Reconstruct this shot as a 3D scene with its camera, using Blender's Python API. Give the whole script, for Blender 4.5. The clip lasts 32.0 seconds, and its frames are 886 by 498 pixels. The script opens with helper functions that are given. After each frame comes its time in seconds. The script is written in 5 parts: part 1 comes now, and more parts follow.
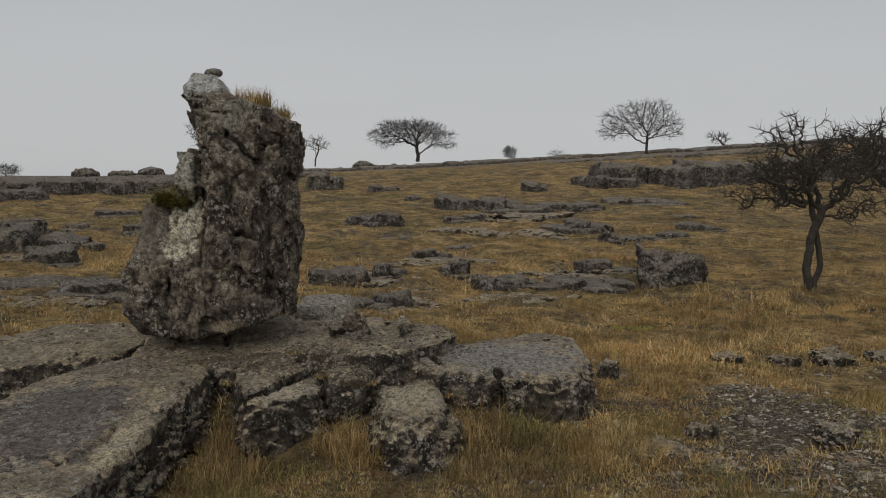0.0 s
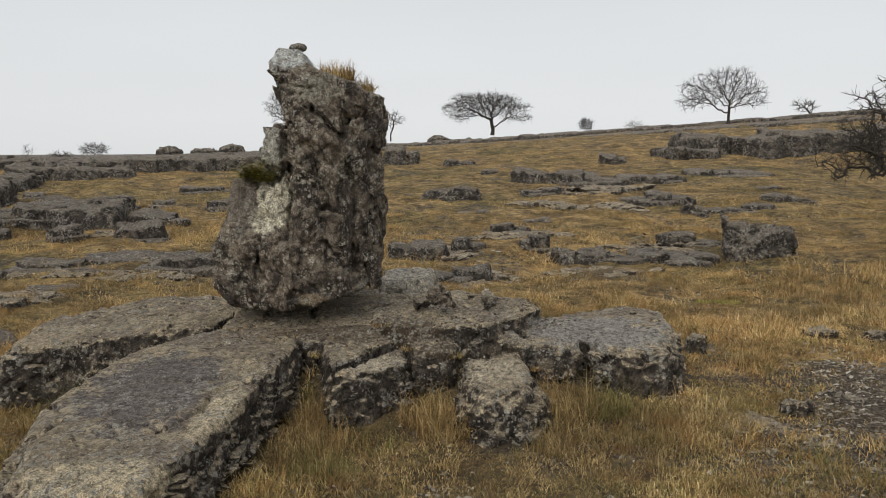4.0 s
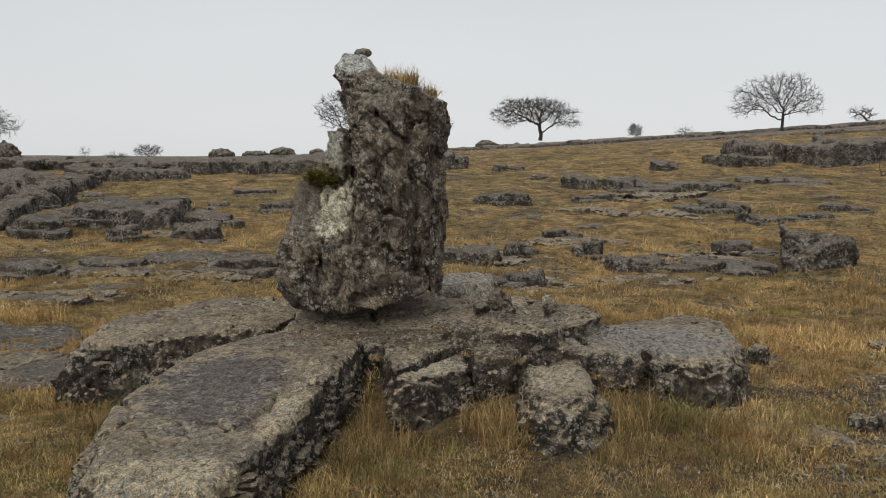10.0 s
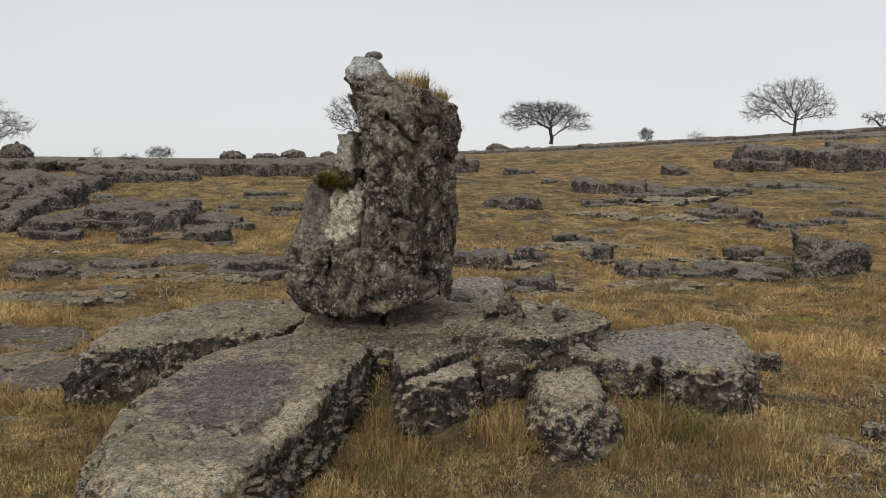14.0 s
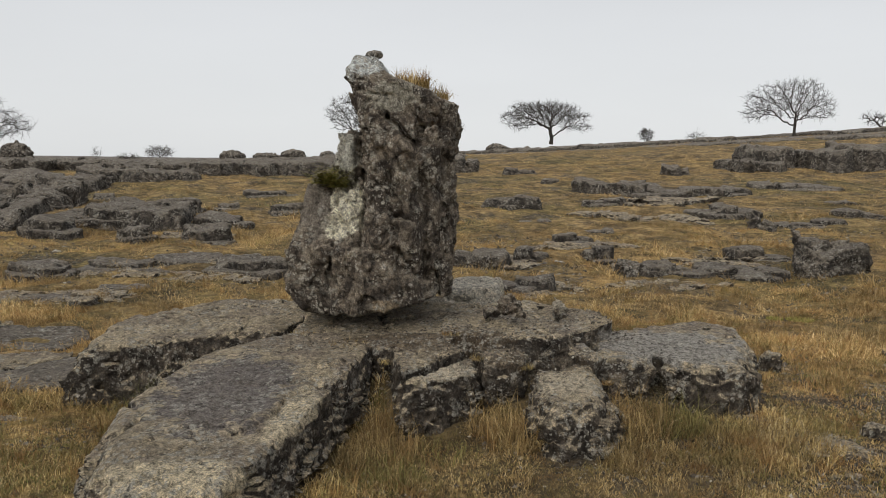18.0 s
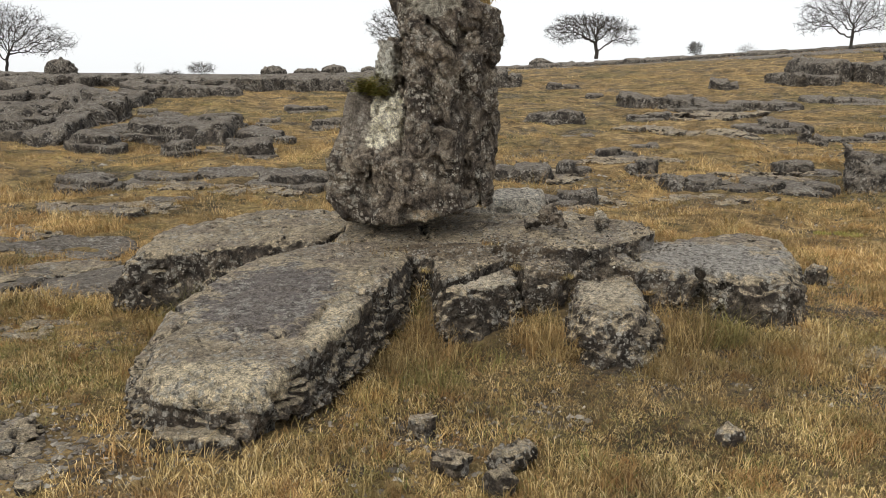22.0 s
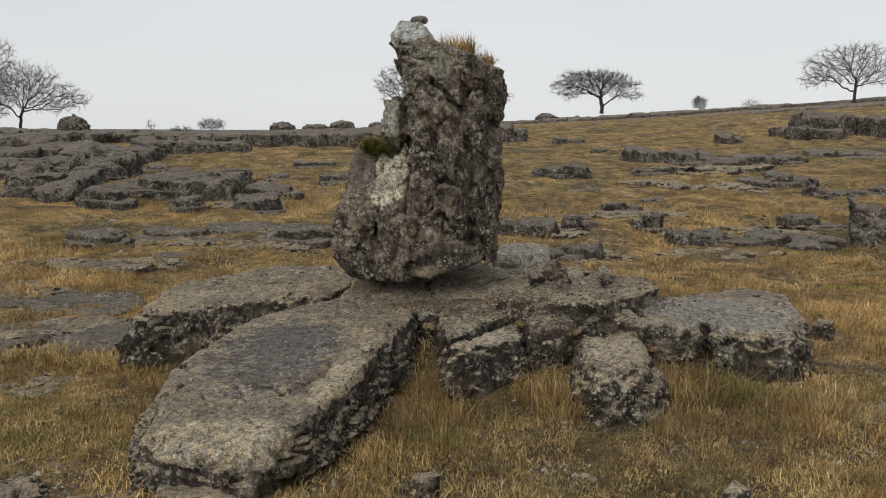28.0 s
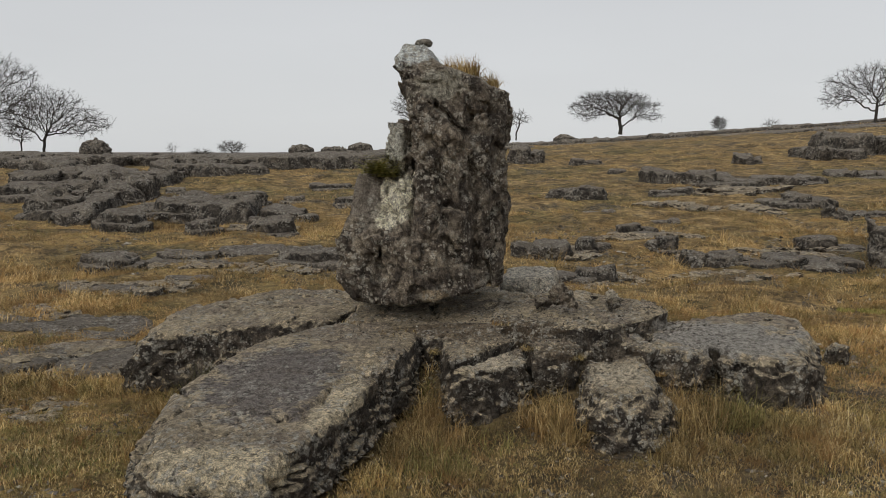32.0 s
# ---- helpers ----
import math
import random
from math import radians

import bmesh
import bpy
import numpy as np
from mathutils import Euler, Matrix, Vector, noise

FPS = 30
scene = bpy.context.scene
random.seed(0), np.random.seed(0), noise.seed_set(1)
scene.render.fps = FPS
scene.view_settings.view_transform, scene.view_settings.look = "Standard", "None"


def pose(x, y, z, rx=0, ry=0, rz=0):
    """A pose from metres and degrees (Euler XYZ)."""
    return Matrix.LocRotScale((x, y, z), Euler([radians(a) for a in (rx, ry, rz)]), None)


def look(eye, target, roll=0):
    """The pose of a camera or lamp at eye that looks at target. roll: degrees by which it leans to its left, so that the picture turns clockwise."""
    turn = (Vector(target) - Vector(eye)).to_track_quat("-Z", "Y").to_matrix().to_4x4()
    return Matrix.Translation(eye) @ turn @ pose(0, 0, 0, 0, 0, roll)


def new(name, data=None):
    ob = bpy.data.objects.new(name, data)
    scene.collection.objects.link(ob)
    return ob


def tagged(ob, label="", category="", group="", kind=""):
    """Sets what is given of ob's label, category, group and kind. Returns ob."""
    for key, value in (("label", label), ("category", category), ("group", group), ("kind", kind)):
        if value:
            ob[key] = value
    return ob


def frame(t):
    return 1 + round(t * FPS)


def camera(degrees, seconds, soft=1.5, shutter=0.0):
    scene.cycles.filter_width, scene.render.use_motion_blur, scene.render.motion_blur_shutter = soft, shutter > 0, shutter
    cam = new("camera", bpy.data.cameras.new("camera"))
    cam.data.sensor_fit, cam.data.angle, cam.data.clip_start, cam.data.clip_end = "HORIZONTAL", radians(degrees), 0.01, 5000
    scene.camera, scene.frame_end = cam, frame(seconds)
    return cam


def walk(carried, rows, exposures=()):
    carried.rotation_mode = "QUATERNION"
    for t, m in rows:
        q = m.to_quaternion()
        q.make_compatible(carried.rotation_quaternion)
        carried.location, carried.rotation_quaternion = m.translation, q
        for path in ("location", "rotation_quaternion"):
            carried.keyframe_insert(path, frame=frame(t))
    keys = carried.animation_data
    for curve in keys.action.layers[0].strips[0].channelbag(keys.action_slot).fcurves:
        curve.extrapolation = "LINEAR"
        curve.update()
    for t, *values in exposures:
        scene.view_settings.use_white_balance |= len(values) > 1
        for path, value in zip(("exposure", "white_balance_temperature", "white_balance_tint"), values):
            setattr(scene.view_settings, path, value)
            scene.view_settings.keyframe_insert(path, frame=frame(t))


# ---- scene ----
cam = camera(54.2, 32.0, soft=0.75)
SKY, SUN = 1.0, 1.48
EXPOSURES = [(0.0, -0.52), (0.5, -0.22), (1.0, 0.0), (2.0, 0.13), (5.0, 0.06), (6.0, 0.06), (7.0, 0.32), (8.0, 0.08), (9.0, -0.01), (11.0, 0.05), (12.0, 0.08), (14.0, 0.08), (17.0, 0.22), (18.0, 0.07), (19.0, -0.02), (20.0, -0.03), (21.0, 0.08), (22.0, 0.50), (23.0, 0.35), (24.0, 0.35), (25.0, 0.38), (26.0, 0.04), (29.0, 0.14), (30.0, 0.28), (31.0, -0.03), (32.0, -0.13)]
PATH = [
    (0, (0.162, -0.049, 1.556), (0.44, 1.925, 1.394), 0.5),
    (0.5, (0.162, -0.031, 1.551), (0.458, 1.936, 1.337), 0.4),
    (1, (0.157, -0.025, 1.548), (0.426, 1.942, 1.308), 0.1),
    (1.5, (0.152, -0.034, 1.552), (0.38, 1.938, 1.308), 0.0),
    (2, (0.149, -0.026, 1.551), (0.35, 1.951, 1.326), -0.3),
    (2.5, (0.142, -0.039, 1.554), (0.31, 1.947, 1.38), -1.4),
    (4.5, (0.086, 0.001, 1.541), (0.161, 1.986, 1.311), 0.2),
    (5, (0.07, 0.006, 1.541), (0.098, 1.993, 1.315), -0.1),
    (5.5, (0.058, 0.001, 1.548), (0.063, 1.989, 1.337), -0.2),
    (6, (0.048, 0.007, 1.551), (0.042, 1.997, 1.355), -0.3),
    (6.5, (0.033, 0.003, 1.558), (0.046, 1.995, 1.383), 0.1),
    (7, (0.023, 0.005, 1.557), (0.05, 1.996, 1.368), 0.4),
    (7.5, (0.016, 0.01, 1.548), (0.034, 1.998, 1.333), 0.4),
    (8, (0.009, 0.002, 1.548), (0.021, 1.993, 1.361), 0.2),
    (8.5, (0.011, -0.001, 1.553), (0.002, 1.991, 1.373), -0.1),
    (9, (0.002, 0.002, 1.546), (0.002, 1.992, 1.345), 0.0),
    (9.5, (-0.001, -0.005, 1.549), (0.002, 1.984, 1.342), 0.1),
    (10, (-0.004, -0.011, 1.547), (0.001, 1.978, 1.336), 0.3),
    (10.5, (-0.007, -0.019, 1.552), (-0.012, 1.969, 1.337), 0.3),
    (11, (-0.006, -0.021, 1.55), (-0.025, 1.966, 1.324), 0.0),
    (11.5, (-0.002, -0.017, 1.547), (-0.03, 1.97, 1.316), -0.1),
    (12, (0.0, -0.008, 1.547), (-0.024, 1.979, 1.326), 0.3),
    (12.5, (-0.001, -0.009, 1.547), (-0.011, 1.981, 1.34), 0.7),
    (13, (-0.004, 0.002, 1.55), (-0.008, 1.991, 1.348), 0.8),
    (13.5, (-0.002, 0.008, 1.548), (-0.01, 1.997, 1.343), 0.7),
    (14, (-0.003, 0.013, 1.55), (-0.021, 2.003, 1.346), 0.6),
    (14.5, (-0.004, 0.016, 1.551), (-0.032, 2.006, 1.357), 0.4),
    (16.5, (-0.001, 0.013, 1.553), (-0.024, 2.004, 1.369), 0.6),
    (17, (-0.001, 0.016, 1.549), (-0.023, 2.006, 1.357), 0.6),
    (17.5, (-0.007, 0.019, 1.548), (-0.028, 2.009, 1.349), 0.8),
    (18, (-0.008, 0.024, 1.546), (-0.025, 2.013, 1.342), 0.7),
    (18.5, (-0.001, 0.016, 1.549), (-0.019, 2.005, 1.34), 0.5),
    (19, (0.006, 0.023, 1.548), (-0.018, 2.011, 1.337), 0.4),
    (19.5, (0.012, 0.022, 1.548), (-0.018, 2.01, 1.331), 0.5),
    (20, (0.013, 0.022, 1.545), (-0.026, 2.009, 1.316), 0.4),
    (20.5, (0.016, 0.015, 1.533), (-0.044, 1.997, 1.268), 0.3),
    (21, (0.01, 0.012, 1.521), (-0.078, 1.984, 1.198), 0.4),
    (21.5, (0.004, 0.034, 1.496), (-0.096, 1.997, 1.123), 0.6),
    (22, (-0.001, 0.035, 1.489), (-0.111, 1.993, 1.098), 0.5),
    (22.5, (0.0, 0.04, 1.486), (-0.106, 1.995, 1.079), 0.5),
    (23, (0.004, 0.047, 1.48), (-0.094, 1.999, 1.057), 0.4),
    (23.5, (0.004, 0.05, 1.478), (-0.087, 2.002, 1.049), 0.5),
    (24, (0.004, 0.046, 1.478), (-0.093, 1.997, 1.047), 0.5),
    (24.5, (0.011, 0.03, 1.483), (-0.1, 1.984, 1.069), 0.6),
    (25, (0.009, 0.023, 1.492), (-0.112, 1.986, 1.125), 0.7),
    (25.5, (0.007, 0.014, 1.507), (-0.127, 1.984, 1.185), 0.6),
    (26, (0.012, 0.009, 1.516), (-0.122, 1.986, 1.24), 0.5),
    (26.5, (0.012, 0.001, 1.525), (-0.117, 1.983, 1.294), 0.5),
    (28.5, (0.026, 0.016, 1.507), (-0.108, 1.988, 1.202), 0.1),
    (29, (0.035, 0.027, 1.498), (-0.105, 1.992, 1.154), 0.0),
    (29.5, (0.039, 0.051, 1.485), (-0.113, 2.012, 1.127), 0.5),
    (30, (0.05, 0.06, 1.486), (-0.117, 2.025, 1.155), 0.6),
    (30.5, (0.065, 0.072, 1.497), (-0.108, 2.044, 1.213), 0.6),
    (31, (0.083, 0.07, 1.503), (-0.102, 2.044, 1.242), 0.4),
    (31.5, (0.099, 0.068, 1.517), (-0.093, 2.045, 1.285), 0.1),
    (32, (0.111, 0.066, 1.522), (-0.066, 2.046, 1.3), 0.0),
]
walk(cam, [(t, look(eye, target, roll)) for t, eye, target, roll in PATH], EXPOSURES)

# ---- world and light: a bright overcast sky ----
world = bpy.data.worlds.new("overcast_sky")
scene.world = world
world.use_nodes = True
wn, wl = world.node_tree.nodes, world.node_tree.links
wn.clear()
w_out = wn.new("ShaderNodeOutputWorld")
w_bg = wn.new("ShaderNodeBackground")
w_sky = wn.new("ShaderNodeTexSky")
w_sky.sky_type = 'NISHITA'
w_sky.sun_disc = False
w_sky.sun_elevation = radians(38)
w_sky.sun_rotation = radians(200)
w_hsv = wn.new("ShaderNodeHueSaturation")
w_hsv.inputs["Saturation"].default_value = 0.25
w_scale = wn.new("ShaderNodeVectorMath")
w_scale.operation = 'SCALE'
w_scale.inputs["Scale"].default_value = 0.1
w_co = wn.new("ShaderNodeTexCoord")
w_sep = wn.new("ShaderNodeSeparateXYZ")
w_ramp = wn.new("ShaderNodeValToRGB")
w_ramp.color_ramp.elements[0].position = 0.0
w_ramp.color_ramp.elements[0].color = (0.745, 0.760, 0.768, 1)
w_ramp.color_ramp.elements[1].position = 0.40
w_ramp.color_ramp.elements[1].color = (0.60, 0.617, 0.655, 1)
w_map = wn.new("ShaderNodeMapping")
w_map.inputs["Scale"].default_value = (1.2, 1.2, 5.0)
w_noise = wn.new("ShaderNodeTexNoise")
w_noise.inputs["Scale"].default_value = 1.4
w_noise.inputs["Detail"].default_value = 5
w_cloud = wn.new("ShaderNodeMapRange")
w_cloud.inputs["To Min"].default_value = 0.90
w_cloud.inputs["To Max"].default_value = 1.08
w_mul = wn.new("ShaderNodeVectorMath")
w_mul.operation = 'SCALE'
w_mix = wn.new("ShaderNodeMix")
w_mix.data_type = 'RGBA'
w_mix.inputs[0].default_value = 0.88
wl.new(w_sky.outputs[0], w_hsv.inputs["Color"])
wl.new(w_hsv.outputs[0], w_scale.inputs[0])
wl.new(w_co.outputs["Generated"], w_sep.inputs[0])
wl.new(w_sep.outputs["Z"], w_ramp.inputs[0])
wl.new(w_co.outputs["Generated"], w_map.inputs[0])
wl.new(w_map.outputs[0], w_noise.inputs["Vector"])
wl.new(w_noise.outputs["Fac"], w_cloud.inputs["Value"])
wl.new(w_ramp.outputs[0], w_mul.inputs[0])
wl.new(w_cloud.outputs[0], w_mul.inputs["Scale"])
wl.new(w_scale.outputs[0], w_mix.inputs[6])
wl.new(w_mul.outputs[0], w_mix.inputs[7])
wl.new(w_mix.outputs[2], w_bg.inputs["Color"])
wl.new(w_bg.outputs[0], w_out.inputs["Surface"])
w_bg.inputs["Strength"].default_value = SKY

sun_data = bpy.data.lights.new("sun", 'SUN')
sun_data.energy = SUN
sun_data.angle = radians(50)
sun_data.color = (1.0, 0.955, 0.88)
sun = new("sun", sun_data)
sun.matrix_world = look((-9, -14, 16), (0, 4, 0))


# ---- numbers: noise and solid shapes ----
def hashed(ix, iy, iz, seed):
    h = (ix.astype(np.uint32) * np.uint32(374761393)) ^ (iy.astype(np.uint32) * np.uint32(668265263)) ^ (iz.astype(np.uint32) * np.uint32(2246822519))
    h = h + np.uint32((seed * 3266489917) & 0xffffffff)
    h = (h ^ (h >> np.uint32(13))) * np.uint32(1274126177)
    h = (h ^ (h >> np.uint32(16))) * np.uint32(2654435761)
    return (h ^ (h >> np.uint32(15))).astype(np.float64) * (2.0 / 4294967295.0) - 1.0


def vnoise(p, seed):
    """Smooth noise in -1..1 at the points p (n, 3)."""
    fl = np.floor(p)
    u = (p - fl).astype(np.float32)
    u = u * u * u * (u * (u * 6 - 15) + 10)
    i = fl.astype(np.int32).view(np.uint32)
    side = []
    for k, prime in enumerate((374761393, 668265263, 2246822519)):
        low = i[:, k] * np.uint32(prime)
        side.append((low, low + np.uint32(prime)))
    far = [(1 - u[:, k], u[:, k]) for k in range(3)]
    start = np.uint32((seed * 3266489917) & 0xffffffff)
    out = np.zeros(len(p), np.float32)
    for a in (0, 1):
        for b in (0, 1):
            xy, wxy = side[0][a] ^ side[1][b], far[0][a] * far[1][b]
            for c in (0, 1):
                g = (xy ^ side[2][c]) + start
                g = (g ^ (g >> np.uint32(13))) * np.uint32(1274126177)
                g = (g ^ (g >> np.uint32(16))) * np.uint32(2654435761)
                g = g ^ (g >> np.uint32(15))
                out += wxy * far[2][c] * (g.astype(np.float32) * np.float32(2.0 / 4294967295.0) - np.float32(1))
    return out


TWIST = np.array(((0.36, 0.48, -0.8), (-0.8, 0.6, 0.0), (0.48, 0.64, 0.6)))


def fbm(p, size, octaves, seed, ridged=False, gain=0.5):
    q, amp, total = p / size, 1.0, np.zeros(len(p))
    for k in range(octaves):
        n = vnoise(q + 17.3 * k, seed + k)
        total += amp * ((0.5 - np.abs(n)) * 2 if ridged else n)
        q, amp = (q @ TWIST) * 2.03, amp * gain
    return total


def smax(a, b, k):
    h = np.clip(0.5 + 0.5 * (a - b) / k, 0, 1)
    return b + (a - b) * h + k * h * (1 - h)


def smin(a, b, k):
    return -smax(-a, -b, k)


def make_mesh(name, verts, faces, mat, smooth=True):
    verts, faces = np.asarray(verts, np.float32), np.asarray(faces, np.int32)
    me = bpy.data.meshes.new(name)
    n = faces.shape[1]
    me.vertices.add(len(verts))
    me.vertices.foreach_set("co", verts.ravel())
    me.loops.add(faces.size)
    me.loops.foreach_set("vertex_index", faces.ravel())
    me.polygons.add(len(faces))
    me.polygons.foreach_set("loop_start", np.arange(0, faces.size, n, dtype=np.int32))
    me.update(calc_edges=True)
    me.polygons.foreach_set("use_smooth", np.full(len(faces), smooth))
    me.materials.append(mat)
    return me


def solid(name, shape, rough, lo, hi, res, band, mat):
    """The mesh of the solid shape(p) + rough(p) < 0 in the box lo..hi (surface nets). rough is worked out near the surface only."""
    lo, hi = np.array(lo, float), np.array(hi, float)
    n = np.ceil((hi - lo) / res).astype(int) + 1
    ax = [lo[k] + res * np.arange(n[k]) for k in range(3)]
    p = np.stack(np.meshgrid(*ax, indexing="ij"), -1).reshape(-1, 3)
    d = shape(p)
    near = np.abs(d) < band
    d[near] += rough(p[near])
    d = d.reshape(n)
    d[0], d[-1], d[:, 0], d[:, -1], d[:, :, 0], d[:, :, -1] = (np.maximum(s, 1e-4) for s in (d[0], d[-1], d[:, 0], d[:, -1], d[:, :, 0], d[:, :, -1]))
    neg = d < 0
    cnt = np.zeros(n - 1, np.int8)
    corner = [(a, b, c) for a in (0, 1) for b in (0, 1) for c in (0, 1)]
    for a, b, c in corner:
        cnt += neg[a:n[0] - 1 + a, b:n[1] - 1 + b, c:n[2] - 1 + c]
    cell = np.argwhere((cnt > 0) & (cnt < 8))
    val = {k: d[cell[:, 0] + k[0], cell[:, 1] + k[1], cell[:, 2] + k[2]] for k in corner}
    place, hits = np.zeros((len(cell), 3)), np.zeros(len(cell))
    for k in corner:
        for axis in range(3):
            if k[axis]:
                continue
            m = tuple(1 if j == axis else k[j] for j in range(3))
            va, vb = val[k], val[m]
            cut = (va < 0) != (vb < 0)
            t = np.where(cut, va / np.where(cut, va - vb, 1), 0)
            q = np.array(k, float)[None, :] + np.eye(3)[axis] * t[:, None]
            place += np.where(cut[:, None], q, 0)
            hits += cut
    verts = lo + res * (cell + place / hits[:, None])
    index = np.full(n - 1, -1, np.int64)
    index[cell[:, 0], cell[:, 1], cell[:, 2]] = np.arange(len(cell))
    faces = []
    for axis in range(3):
        o1, o2 = [(1, 2), (2, 0), (0, 1)][axis]
        s0, s1 = [slice(None)] * 3, [slice(None)] * 3
        s0[axis], s1[axis] = slice(0, -1), slice(1, None)
        flip = neg[tuple(s0)] != neg[tuple(s1)]
        e = np.argwhere(flip)
        e = e[(e[:, o1] > 0) & (e[:, o2] > 0) & (e[:, o1] < n[o1] - 1) & (e[:, o2] < n[o2] - 1)]
        inside = neg[e[:, 0], e[:, 1], e[:, 2]]
        quad = []
        for da, db in ((0, 0), (-1, 0), (-1, -1), (0, -1)):
            c = e.copy()
            c[:, o1] += da
            c[:, o2] += db
            quad.append(index[c[:, 0], c[:, 1], c[:, 2]])
        quad = np.stack(quad, 1)
        quad[~inside] = quad[~inside][:, ::-1]
        faces.append(quad)
    return make_mesh(name, verts, np.concatenate(faces), mat)


def part(name, me, parent, label=""):
    ob = new(name, me)
    ob.parent = parent
    return tagged(ob, label) if label else ob


# ---- materials ----
def material(name):
    m = bpy.data.materials.new(name)
    m.use_nodes = True
    nt = m.node_tree
    b = nt.nodes["Principled BSDF"]
    b.inputs["Roughness"].default_value = 0.9
    b.inputs["Specular IOR Level"].default_value = 0.25
    return m, nt, b


def noise_node(nt, scale, detail=6, rough=0.6, distort=0.0, vector=None):
    n = nt.nodes.new("ShaderNodeTexNoise")
    n.inputs["Scale"].default_value = scale
    n.inputs["Detail"].default_value = detail
    n.inputs["Roughness"].default_value = rough
    n.inputs["Distortion"].default_value = distort
    if vector is not None:
        nt.links.new(vector, n.inputs["Vector"])
    return n.outputs["Fac"]


def ramp_node(nt, fac, *stops):
    r = nt.nodes.new("ShaderNodeValToRGB")
    while len(r.color_ramp.elements) < len(stops):
        r.color_ramp.elements.new(0.5)
    for e, (at, c) in zip(r.color_ramp.elements, stops):
        e.position = at
        e.color = (c, c, c, 1) if isinstance(c, (int, float)) else (*c, 1)
    nt.links.new(fac, r.inputs[0])
    return r.outputs[0]


def mix_node(nt, fac, a, b, blend='MIX'):
    m = nt.nodes.new("ShaderNodeMix")
    m.data_type, m.blend_type = 'RGBA', blend
    for socket, v in ((m.inputs[0], fac), (m.inputs[6], a), (m.inputs[7], b)):
        if isinstance(v, (int, float)):
            socket.default_value = v
        elif isinstance(v, tuple):
            socket.default_value = (*v, 1)
        else:
            nt.links.new(v, socket)
    return m.outputs[2]


def bump_node(nt, height, strength, distance, normal=None):
    b = nt.nodes.new("ShaderNodeBump")
    b.inputs["Strength"].default_value = strength
    b.inputs["Distance"].default_value = distance
    nt.links.new(height, b.inputs["Height"])
    if normal is not None:
        nt.links.new(normal, b.inputs["Normal"])
    return b.outputs[0]


def math_node(nt, op, a, b=0.0):
    m = nt.nodes.new("ShaderNodeMath")
    m.operation = op
    for socket, v in ((m.inputs[0], a), (m.inputs[1], b)):
        if isinstance(v, (int, float)):
            socket.default_value = v
        else:
            nt.links.new(v, socket)
    return m.outputs[0]


def place_of(nt):
    return nt.nodes.new("ShaderNodeNewGeometry").outputs["Position"]


def cells_node(nt, scale, vector, feature='F1'):
    v = nt.nodes.new("ShaderNodeTexVoronoi")
    v.feature = feature
    v.inputs["Scale"].default_value = scale
    nt.links.new(vector, v.inputs["Vector"])
    return v


def blob_mask(nt, centre, size, edge=0.35, wob=0.5, scale=9.0):
    """1 inside an uneven patch round a place, 0 outside."""
    m = nt.nodes.new("ShaderNodeMapping")
    m.vector_type = 'TEXTURE'
    m.inputs["Location"].default_value = centre
    m.inputs["Scale"].default_value = size
    p = place_of(nt)
    nt.links.new(p, m.inputs[0])
    ln = nt.nodes.new("ShaderNodeVectorMath")
    ln.operation = 'LENGTH'
    nt.links.new(m.outputs[0], ln.inputs[0])
    n = noise_node(nt, scale, 5, 0.65, 0.0, p)
    d = math_node(nt, 'ADD', ln.outputs["Value"], math_node(nt, 'MULTIPLY', math_node(nt, 'SUBTRACT', n, 0.5), wob * 4))
    return ramp_node(nt, d, (1.0 - edge / 2, 1.0), (1.0 + edge / 2, 0.0))


